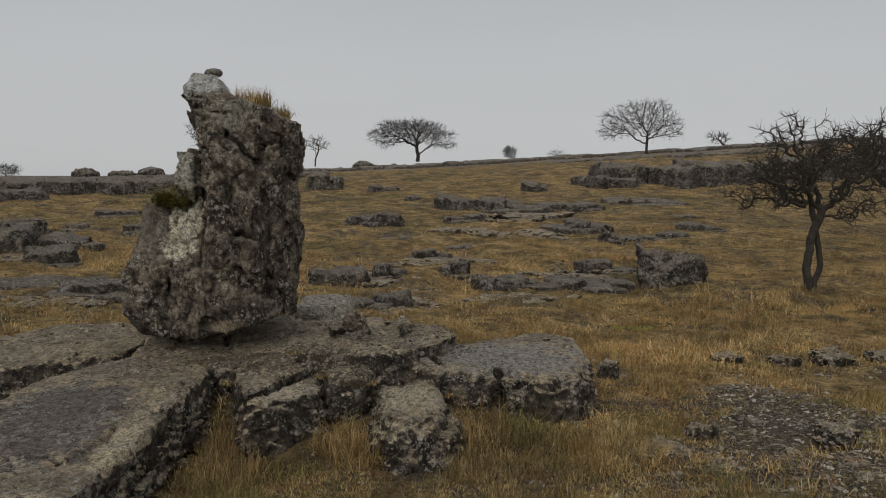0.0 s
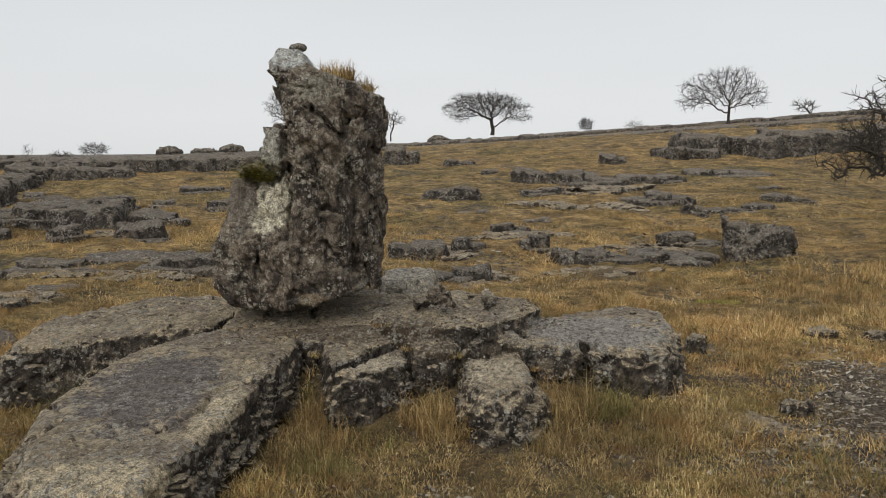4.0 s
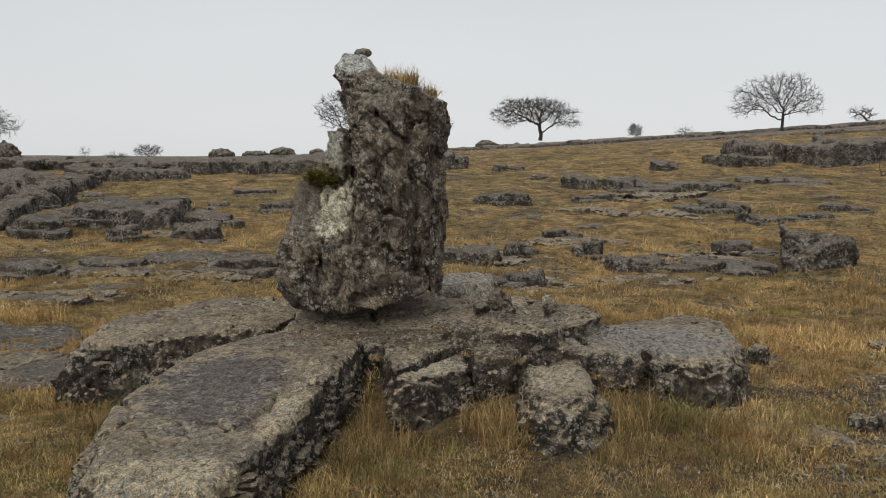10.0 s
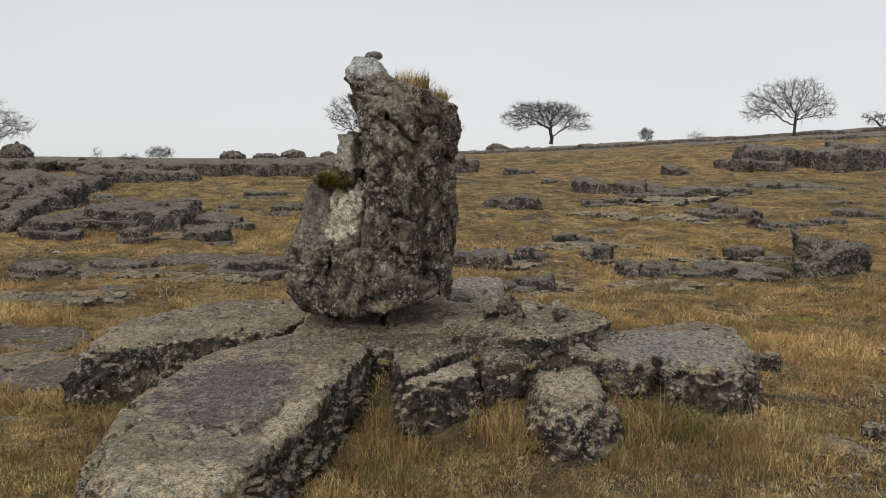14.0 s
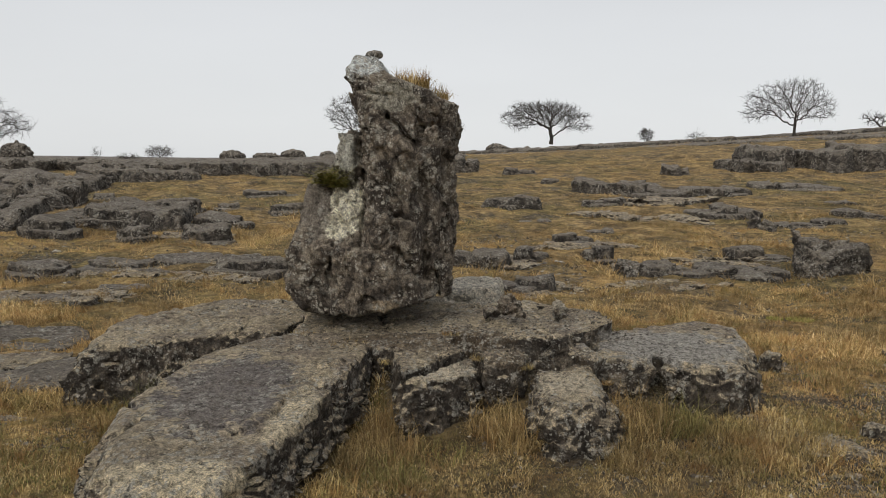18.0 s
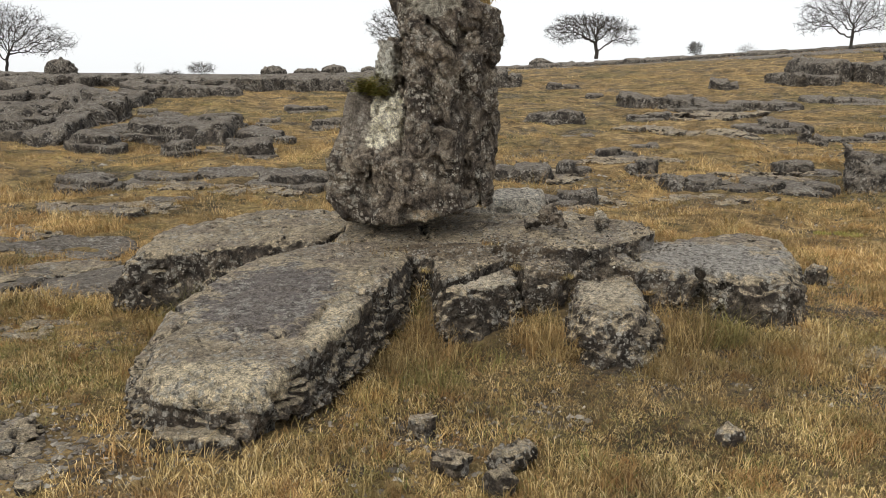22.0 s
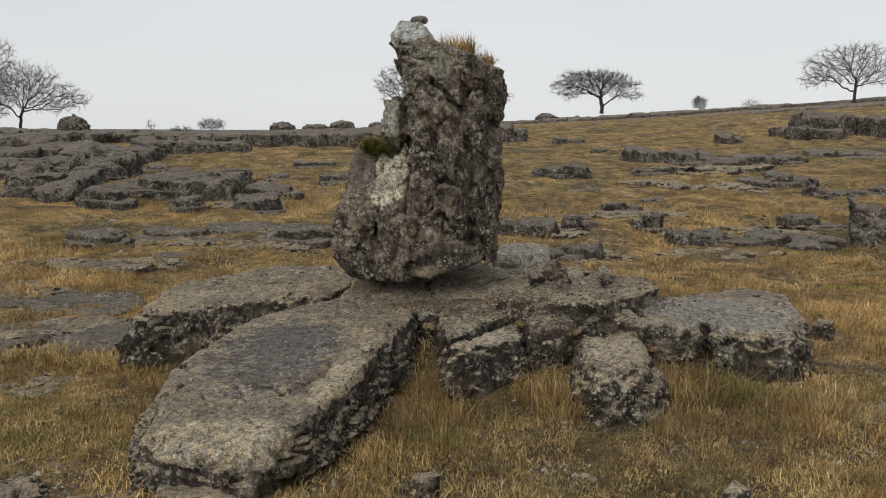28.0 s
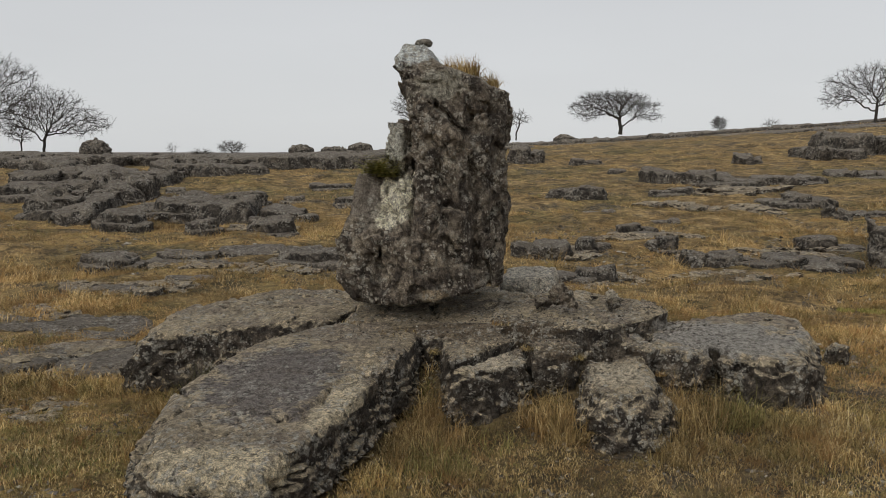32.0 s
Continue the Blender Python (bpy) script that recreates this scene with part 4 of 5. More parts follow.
# ---- trees ----
def grow(base, trunk, blobs, step, seed, wander=0.25):
    """Branches that grow into the crown: nodes, parents and radii. blobs: (centre, half sizes, number of buds)."""
    rng = np.random.default_rng(seed)
    nodes = [np.array(base, float)]
    parent = [-1]
    for q in trunk:
        last = nodes[-1]
        goal = np.array(base) + np.array(q)
        n = max(1, int(np.linalg.norm(goal - last) / step))
        for k in range(n):
            nodes.append(last + (goal - last) * (k + 1) / n + rng.normal(0, 0.08 * step, 3))
            parent.append(len(nodes) - 2)
    buds = []
    for centre, half, n in blobs:
        d = rng.normal(size=(n, 3))
        d /= np.linalg.norm(d, axis=1)[:, None]
        buds.append(np.array(base) + np.array(centre) + d * (rng.random(n) ** 0.45)[:, None] * np.array(half))
    buds = np.concatenate(buds)
    near = np.full(len(buds), 1e9)
    owner = np.zeros(len(buds), int)
    fresh = list(range(len(nodes)))
    for turn in range(160):
        pts = np.array([nodes[k] for k in fresh])
        d = np.linalg.norm(buds[:, None] - pts[None], axis=2)
        best = d.argmin(1)
        dist = d[np.arange(len(buds)), best]
        better = dist < near
        near[better], owner[better] = dist[better], np.array(fresh)[best[better]]
        keep = near > step * 1.15
        buds, near, owner = buds[keep], near[keep], owner[keep]
        if not len(buds):
            break
        fresh = []
        for k in np.unique(owner):
            way = buds[owner == k] - nodes[k]
            way = (way / np.linalg.norm(way, axis=1)[:, None]).mean(0) + rng.normal(0, wander, 3)
            nodes.append(nodes[k] + step * way / (np.linalg.norm(way) + 1e-9))
            parent.append(k)
            fresh.append(len(nodes) - 1)
        if len(nodes) > 6000:
            break
    return np.array(nodes), np.array(parent), rng


def tubes(a, b, ra, rb, sides):
    """Tapered tubes from a to b."""
    way = b - a
    ln = np.linalg.norm(way, axis=1)[:, None] + 1e-9
    way = way / ln
    help_ = np.where(np.abs(way[:, 2:3]) < 0.9, np.array([[0, 0, 1.0]]), np.array([[1.0, 0, 0]]))
    u = np.cross(way, help_)
    u /= np.linalg.norm(u, axis=1)[:, None]
    v = np.cross(way, u)
    ring = []
    for k in range(sides):
        c, s = math.cos(2 * math.pi * k / sides), math.sin(2 * math.pi * k / sides)
        ring.append((a + (u * c + v * s) * ra[:, None], b + way * rb[:, None] * 0.4 + (u * c + v * s) * rb[:, None]))
    verts = np.stack([q for pair in ring for q in pair], 1)
    n = len(a)
    i = np.arange(n)[:, None] * (2 * sides)
    faces = np.concatenate([i + np.array([[2 * k, 2 * ((k + 1) % sides), 2 * ((k + 1) % sides) + 1, 2 * k + 1]]) for k in range(sides)])
    return verts.reshape(-1, 3), faces


def tree(x, y, trunk, blobs, label, seed, step=0.14, tip=0.007, thick=2.35, twigs=3, twig_len=0.22, z=None, name="tree", sides=5, split=0.03, flare=1.25, twig_r=0.006, wander=0.25):
    z = float(ground_at(x, y)[0]) - 0.05 if z is None else z
    nodes, parent, rng = grow((0, 0, 0), trunk, blobs, step, seed, wander)
    r = np.zeros(len(nodes))
    kids = np.zeros(len(nodes), int)
    for k in range(len(nodes) - 1, 0, -1):
        if not kids[k]:
            r[k] = tip ** thick
        r[parent[k]] += r[k]
        kids[parent[k]] += 1
    r = r ** (1 / thick)
    r[0] *= flare
    child = np.arange(1, len(nodes))
    a, b = nodes[parent[child]], nodes[child]
    ra, rb = np.minimum(r[parent[child]], r[child] * 1.35), r[child]
    ra[0] = r[0]
    stout = rb > split
    root = tagged(new(name), label, "tree")
    root.location = (x, y, z)
    part("trunk", make_mesh("trunk", *tubes(a[stout], b[stout], ra[stout], rb[stout], 8), BARK_MAT), root)
    v, f = tubes(a[~stout], b[~stout], ra[~stout], rb[~stout], sides)
    slim = np.where(r < tip * 2.2)[0]
    pick = np.repeat(slim, twigs)
    back = nodes[pick] - nodes[np.maximum(parent[pick], 0)]
    way = back / (np.linalg.norm(back, axis=1)[:, None] + 1e-9) + rng.normal(0, 0.65, (len(pick), 3)) + np.array((0, 0, 0.15))
    way /= np.linalg.norm(way, axis=1)[:, None]
    end = nodes[pick] + way * (twig_len * rng.uniform(0.4, 1.2, len(pick)))[:, None]
    tv, tf = tubes(nodes[pick], end, np.full(len(pick), twig_r), np.full(len(pick), twig_r * 0.55), 3)
    tf = tf + len(v)
    part("crown", make_mesh("crown", np.concatenate((v, tv)), np.concatenate((f, tf)), TWIG_MAT), root)
    return root


THORN = "bare wind-trimmed hawthorn tree on the skyline"
tree(6.17, 54.45, ((0.05, 0, 0.35), (-0.05, 0, 0.8)), (((-0.4, 0, 1.68), (2.85, 1.5, 0.58), 1300), ((-0.5, 0, 2.2), (2.2, 1.3, 0.42), 700), ((1.6, 0, 1.05), (1.0, 0.7, 0.22), 110), ((-2.0, 0, 1.15), (1.0, 0.7, 0.3), 120)),
     "bare flat-topped hawthorn tree shaped by the wind", 11, 0.15, 0.0065, twigs=5, twig_len=0.30, z=2.62, twig_r=0.0055, thick=2.1, split=0.05)
tree(17.30, 44.34, ((0.0, 0, 0.4), (0.02, 0, 0.65)), (((-0.7, 0, 1.8), (2.0, 1.5, 0.9), 700), ((0.9, 0, 1.6), (1.2, 1.0, 0.8), 330), ((-2.0, 0, 1.15), (0.9, 0.8, 0.45), 150), ((0.1, 0, 2.5), (1.3, 0.9, 0.45), 180), ((1.3, 0, 1.1), (0.8, 0.6, 0.3), 80)),
     THORN, 12, 0.15, 0.006, twigs=3, twig_len=0.3, z=2.92, twig_r=0.005, split=0.045, thick=2.3)
tree(-0.15, 45.6, ((0, 0, 0.4), (0.1, 0, 0.6)), (((0.05, 0, 1.15), (0.75, 0.6, 0.45), 190),), "small bare hawthorn sapling beyond the boulder", 13, 0.12, 0.008, twigs=2, twig_len=0.2, z=2.15, twig_r=0.007)
tree(-4.40, 46.0, ((0, 0, 0.6), (0.1, 0, 1.0)), (((-0.4, 0, 2.2), (1.9, 1.2, 1.1), 900), ((1.0, 0, 1.6), (0.9, 0.8, 0.5), 120)), "bare hawthorn tree standing beyond the boulder", 14, 0.15, 0.007, twigs=4, twig_len=0.3, z=1.75, twig_r=0.006)
tree(-23.83, 42.0, ((0.02, 0, 0.5), (0.05, 0, 0.9)), (((0.2, 0, 2.4), (2.1, 1.5, 1.2), 750), ((1.9, 0, 1.8), (1.7, 1.2, 0.75), 460), ((-1.5, 0, 1.6), (1.1, 1.0, 0.7), 220)),
     THORN, 15, 0.16, 0.007, twigs=3, twig_len=0.34, z=1.2, twig_r=0.006, split=0.05, thick=2.5)
tree(-25.9, 39.0, ((0.1, 0, 0.8), (0.5, 0, 1.6)), (((1.3, 0, 3.5), (2.3, 1.8, 1.5), 900), ((2.3, 0, 2.3), (1.3, 1.0, 0.7), 260), ((-1.2, 0, 3.0), (1.8, 1.6, 1.3), 350)),
     "tall bare hawthorn tree leaning over the skyline", 16, 0.18, 0.007, twigs=3, twig_len=0.38, z=1.2, twig_r=0.006, thick=2.5, split=0.05)
tree(-25.0, 42.0, ((0.02, 0, 0.4), (0.0, 0, 0.7)), (((0.0, 0, 1.25), (0.75, 0.6, 0.65), 200),), "small bare hawthorn sapling beside larger trees", 17, 0.12, 0.008, twigs=2, twig_len=0.2, z=1.3, twig_r=0.007)
tree(22.04, 45.0, ((0.05, 0, 0.2), (-0.1, 0, 0.4)), (((-0.35, 0, 0.85), (0.75, 0.5, 0.4), 130),), "stunted bare hawthorn on the ridge", 18, 0.10, 0.010, twigs=2, twig_len=0.2, z=3.1, twig_r=0.008)
SHRUB = "low bare thorn shrub on the skyline"
tree(12.85, 57.8, ((0, 0, 0.08),), (((0, 0, 0.42), (0.5, 0.4, 0.42), 170),), SHRUB, 19, 0.10, 0.007, twigs=6, twig_len=0.24, z=2.93, name="shrub", twig_r=0.008)
tree(14.2, 51.0, ((0, 0, 0.06),), (((0, 0, 0.32), (0.55, 0.4, 0.35), 90),), SHRUB, 20, 0.12, 0.006, twigs=3, twig_len=0.3, z=2.75, name="shrub", twig_r=0.005)
tree(-16.36, 48.6, ((0, 0, 0.1),), (((0, 0, 0.40), (0.85, 0.5, 0.34), 260),), SHRUB, 21, 0.10, 0.006, twigs=5, twig_len=0.22, name="shrub", twig_r=0.0055)
tree(-14.3, 38.5, ((0, 0, 0.1),), (((0, 0, 0.22), (0.55, 0.4, 0.12), 80),), SHRUB, 22, 0.10, 0.008, twigs=3, twig_len=0.2, name="shrub", twig_r=0.008)
tree(-18.0, 44.0, ((0, 0, 0.1),), (((0, 0, 0.35), (0.3, 0.3, 0.3), 40),), SHRUB, 23, 0.10, 0.005, twigs=3, twig_len=0.25, name="shrub", twig_r=0.004)

# the dark thorn near by: two stems that twist together, and the crown of another behind it
tree(6.08, 9.75, ((-0.06, 0, 0.35), (0.00, 0, 0.75), (0.12, 0, 1.05)), (((0.15, 0, 1.60), (0.95, 0.7, 0.36), 95), ((-0.65, 0, 1.30), (0.60, 0.5, 0.30), 55), ((0.85, 0, 1.7), (0.6, 0.6, 0.45), 70), ((0.55, 0, 1.10), (0.55, 0.4, 0.22), 45), ((-0.2, 0, 1.95), (0.7, 0.5, 0.25), 40)),
     "dark twisted bare thorn tree standing in straw grass", 24, 0.065, 0.0052, wander=0.75, twigs=3, twig_len=0.13, twig_r=0.0034, split=0.018, sides=5, thick=2.5)
tree(6.14, 9.80, ((0.09, 0, 0.35), (0.03, 0, 0.75), (-0.06, 0, 1.1)), (((-0.45, 0, 1.5), (0.5, 0.5, 0.4), 60),), "slender dark thorn stem twisted against its neighbour", 25, 0.065, 0.0065, wander=0.7, twigs=3, twig_len=0.13, twig_r=0.0034, split=0.018, thick=2.3)
tree(10.6, 14.2, ((-0.1, 0, 0.6), (-0.3, 0, 1.1)), (((-0.6, 0, 1.8), (1.3, 1.0, 0.5), 700), ((0.6, 0, 2.0), (1.0, 0.9, 0.6), 300)), "dense dark bare thorn tree on the slope", 26, 0.11, 0.007, twigs=5, twig_len=0.18, twig_r=0.0042, split=0.03)


# ---- loose stones ----
LOOSE = "loose lichen-spotted limestone lying in the grass"
NEAR_STONES = ((-0.14, 3.13, 0.17, 0.14, 0.12), (0.11, 3.20, 0.22, 0.13, 0.11), (0.05, 2.96, 0.12, 0.12, 0.12), (-0.28, 3.52, 0.15, 0.11, 0.13), (1.02, 3.50, 0.13, 0.10, 0.10), (0.88, 2.92, 0.10, 0.09, 0.06),
               (-1.65, 2.83, 0.10, 0.08, 0.05), (2.36, 6.30, 0.18, 0.14, 0.16), (3.47, 6.60, 0.30, 0.2, 0.09), (3.95, 6.55, 0.3, 0.2, 0.11), (4.44, 6.65, 0.45, 0.3, 0.12), (5.0, 6.7, 0.4, 0.3, 0.10), (3.15, 4.55, 0.32, 0.22, 0.12), (2.46, 4.85, 0.20, 0.15, 0.10))
for k, (x, y, w, d, h) in enumerate(NEAR_STONES):
    stone(x, y, float(ground_at(x, y)[0]) + h * 0.38, w * 0.92, d, h, random.uniform(-40, 40), 300 + k, LOOSE, SLAB_MAT, 0.010, random.uniform(-12, 12), "stone", 0.15, "loose stones")
stone(0.69, 5.47, 0.605, 0.095, 0.07, 0.12, 20, 330, "small pale stone standing on the pedestal", SLAB_MAT, 0.007, 10, "stone", 0.2)
stone(0.37, 5.40, 0.635, 0.15, 0.12, 0.16, -20, 331, "dark mossy stone resting on the pedestal", BOULDER_MAT, 0.009, 18, "stone", 0.24)
stone(0.27, 5.52, 0.575, 0.12, 0.09, 0.06, 30, 332, "flat dark stone resting on the pedestal", BOULDER_MAT, 0.009, 8, "stone", 0.2)

# broken bedrock showing through the turf
PLATES = [pebble(420 + k, 0.24, 0.18, 0.075, 0.024, SLAB_MAT, 0.22, "rock_plate") for k in range(9)]


def bedrock(x, y, w, d, n, seed, big=1.0):
    rng = random.Random(seed)
    root = tagged(new("bedrock"), "broken limestone bedrock showing through turf", "rock", "bedrock patches")
    root.location = (x, y, float(rise(x, y)))
    for k in range(n):
        r, a = math.sqrt(rng.random()), rng.uniform(0, 6.28)
        px, py = r * math.cos(a) * w / 2, r * math.sin(a) * d / 2
        ob = part("rock_plate", PLATES[rng.randrange(9)], root)
        sc = big * rng.uniform(0.45, 1.35)
        ob.matrix_basis = pose(px, py, float(ground_at(x + px, y + py)[0]) - root.location.z - 0.014, rng.uniform(-9, 9), rng.uniform(-9, 9), rng.uniform(0, 360)) @ Matrix.Diagonal((sc, sc, sc * 0.85, 1))


for k, (x, y, w, d, n, big) in enumerate(((-3.3, 5.9, 1.3, 0.8, 26, 1.3), (-3.9, 8.6, 1.6, 0.7, 30, 1.4), (-1.95, 3.0, 0.8, 0.7, 22, 0.9), (1.98, 4.82, 0.55, 0.5, 26, 0.75), (2.6, 4.3, 1.3, 0.9, 60, 0.5), (3.1, 5.3, 1.3, 0.8, 44, 0.45),
                                          (-2.9, 4.9, 0.9, 0.5, 18, 0.9), (-4.6, 7.4, 1.4, 0.7, 28, 1.4), (2.5, 9.9, 1.7, 0.5, 44, 0.9), (0.7, 9.4, 1.2, 0.5, 30, 0.9), (-3.2, 9.8, 2.0, 0.5, 40, 1.0), (1.9, 12.6, 1.6, 0.8, 34, 1.6), (3.5, 16.0, 2.2, 1.2, 34, 2.0), (0.42, 4.55, 0.4, 0.25, 12, 0.6),
                                          (2.8, 10.9, 1.6, 0.5, 46, 1.1), (3.6, 11.5, 1.2, 0.7, 34, 1.3), (0.7, 11.2, 1.2, 0.7, 34, 1.3), (1.15, 9.9, 0.7, 0.5, 22, 0.9), (4.3, 18.8, 2.2, 1.0, 36, 2.2), (-2.5, 10.7, 1.5, 0.5, 36, 1.0), (-3.9, 13.0, 1.8, 0.6, 28, 1.5))):
    bedrock(x, y, w, d, n, 430 + k, big)


# ---- gravel ----
def gravel_material():
    m, nt, b = material("limestone_gravel")
    g_in = nt.nodes.new("ShaderNodeNewGeometry")
    col = ramp_node(nt, g_in.outputs["Random Per Island"], (0.0, (0.060, 0.050, 0.040)), (0.5, (0.16, 0.135, 0.105)), (0.85, (0.30, 0.265, 0.21)), (1.0, (0.50, 0.46, 0.38)))
    col = mix_node(nt, 0.7, col, ramp_node(nt, noise_node(nt, 60, 4, 0.7, 0.0, g_in.outputs["Position"]), (0.3, 0.5), (0.7, 1.3)), 'MULTIPLY')
    nt.links.new(col, b.inputs["Base Color"])
    return m


GRAVEL_MAT = gravel_material()


def bareness(x, y):
    """0 on full turf, 1 on bare stony ground."""
    p = np.stack((x, y, np.zeros_like(x)), 1)
    n = fbm(p, 1.1, 3, 77)
    zone = np.exp(-(((x - 2.8) / 1.6) ** 2 + ((y - 4.5) / 1.2) ** 2)) * 0.88 + np.exp(-(((x + 2.0) / 0.8) ** 2 + ((y - 2.9) / 0.6) ** 2)) + 0.8 * np.exp(-(((x + 3.4) / 1.2) ** 2 + ((y - 5.8) / 0.7) ** 2))
    zone += 0.55 * np.exp(-(((x - 1.6) / 2.4) ** 2 + ((y - 10.3) / 1.1) ** 2)) + 0.5 * np.exp(-(((x + 4.0) / 2.2) ** 2 + ((y - 9.6) / 0.9) ** 2))
    return np.clip(0.5 * n - 0.05 + zone, 0, 1)


def wedge(n, y0, y1, rng):
    """n random places of the plan between two distances."""
    y = np.sqrt(rng.uniform(y0 * y0, y1 * y1, n))
    return rng.uniform(-1, 1, n) * (0.72 * y + 0.8) + 0.10 * y, y




def build_gravel():
    rng = np.random.default_rng(5)
    octa = np.array([(1, 0, 0), (-1, 0, 0), (0, 1, 0), (0, -1, 0), (0, 0, 1), (0, 0, -1)], float)
    tri = np.array([(0, 2, 4), (2, 1, 4), (1, 3, 4), (3, 0, 4), (2, 0, 5), (1, 2, 5), (3, 1, 5), (0, 3, 5)])
    xs, ys = zip(*(wedge(n, a, b, rng) for n, a, b in ((110000, 2.3, 7.5), (50000, 7.5, 15))))
    x, y = np.concatenate(xs), np.concatenate(ys)
    keep = (bareness(x, y) > rng.uniform(0.12, 1.0, len(x))) & ~covered(x, y, 0.8)
    x, y = x[keep], y[keep]
    n = len(x)
    size = np.minimum(0.0068 * np.exp(rng.normal(0, 0.6, n)), 0.017) * np.where(y > 7.5, 1.5, 1)
    scale = size[:, None] * rng.uniform(0.6, 1.4, (n, 3)) * np.array((1, 1, 0.6))
    v = (octa[None] + rng.uniform(-0.4, 0.4, (n, 6, 3))) * 1.15 * scale[:, None]
    c, s = np.cos(rng.uniform(0, 6.28, n)), np.sin(rng.uniform(0, 6.28, n))
    v = np.stack((v[:, :, 0] * c[:, None] - v[:, :, 1] * s[:, None], v[:, :, 0] * s[:, None] + v[:, :, 1] * c[:, None], v[:, :, 2]), 2)
    v += np.stack((x, y, ground_at(x, y) + size * 0.2), 1)[:, None]
    f = (np.arange(n)[:, None, None] * 6 + tri[None]).reshape(-1, 3)
    return tagged(new("gravel", make_mesh("gravel", v.reshape(-1, 3), f, GRAVEL_MAT, False)), "pale limestone gravel scattered over bare soil", "gravel", kind="stuff")


build_gravel()


# the height of the pedestal's stones over a fine grid
TOP_CELL, TOP_LOW = 0.02, (-2.7, 2.9)
TOPS = np.full((250, 190), -9.0)
for ob in pedestal.children:
    co = np.empty(len(ob.data.vertices) * 3, np.float32)
    ob.data.vertices.foreach_get("co", co)
    co = co.reshape(-1, 3)
    cell = ((co[:, :2] - np.array(TOP_LOW)) / TOP_CELL).astype(int)
    ok = (cell >= 0).all(1) & (cell[:, 0] < 250) & (cell[:, 1] < 190)
    np.maximum.at(TOPS, (cell[ok, 0], cell[ok, 1]), co[ok, 2])


def pedestal_top(x, y):
    """The height of the pedestal or the ground at places of the plan."""
    i = np.clip(((x - TOP_LOW[0]) / TOP_CELL).astype(int), 0, 249)
    j = np.clip(((y - TOP_LOW[1]) / TOP_CELL).astype(int), 0, 189)
    return np.maximum(TOPS[i, j], ground_at(x, y))


def build_grit():
    """Stone crumbs and soil lying on the plinth, in the joints and at the feet of the blocks."""
    rng = np.random.default_rng(15)
    octa = np.array([(1, 0, 0), (-1, 0, 0), (0, 1, 0), (0, -1, 0), (0, 0, 1), (0, 0, -1)], float)
    tri = np.array([(0, 2, 4), (2, 1, 4), (1, 3, 4), (3, 0, 4), (2, 0, 5), (1, 2, 5), (3, 1, 5), (0, 3, 5)])
    spots = ((-0.35, 5.10, 0.34, 0.10, 350), (-0.05, 5.32, 0.25, 0.12, 450), (0.55, 5.05, 0.26, 0.08, 700), (0.20, 5.30, 0.30, 0.14, 280), (0.75, 5.50, 0.25, 0.14, 160), (1.02, 5.62, 0.12, 0.12, 400), (0.86, 4.34, 0.16, 0.07, 420), (-0.38, 4.78, 0.06, 0.22, 500), (0.32, 4.80, 0.14, 0.10, 300))
    x = np.concatenate([rng.normal(cx, sx, n) for cx, cy, sx, sy, n in spots])
    y = np.concatenate([rng.normal(cy, sy, n) for cx, cy, sx, sy, n in spots])
    n = len(x)
    size = np.minimum(0.0042 * np.exp(rng.normal(0, 0.6, n)), 0.0095)
    v = (octa[None] + rng.uniform(-0.4, 0.4, (n, 6, 3))) * (size[:, None] * rng.uniform(0.6, 1.4, (n, 3)) * np.array((1, 1, 0.7)))[:, None]
    v += np.stack((x, y, pedestal_top(x, y) + size * 0.15), 1)[:, None]
    f = (np.arange(n)[:, None, None] * 6 + tri[None]).reshape(-1, 3)
    return tagged(new("grit", make_mesh("grit", v.reshape(-1, 3), f, GRAVEL_MAT, False)), "pale limestone crumbs lying in the pedestal joints", "gravel", kind="stuff")


build_grit()


# ---- grass ----
def spikes(x, y, z, length, width, lean, rng):
    """Blades for the far slope: one triangle each."""
    n = len(x)
    az, face = rng.uniform(0, 2 * math.pi, n), rng.normal(0, 0.6, n)
    wx, wy = np.cos(face) * width / 2, np.sin(face) * width / 2
    out, up = length * np.sin(lean), length * np.cos(lean)
    v = np.stack((np.stack((x + wx, y + wy, z), 1), np.stack((x - wx, y - wy, z), 1), np.stack((x + np.cos(az) * out, y + np.sin(az) * out, z + up), 1)), 1).reshape(-1, 3)
    return v, np.arange(3 * n).reshape(-1, 3)


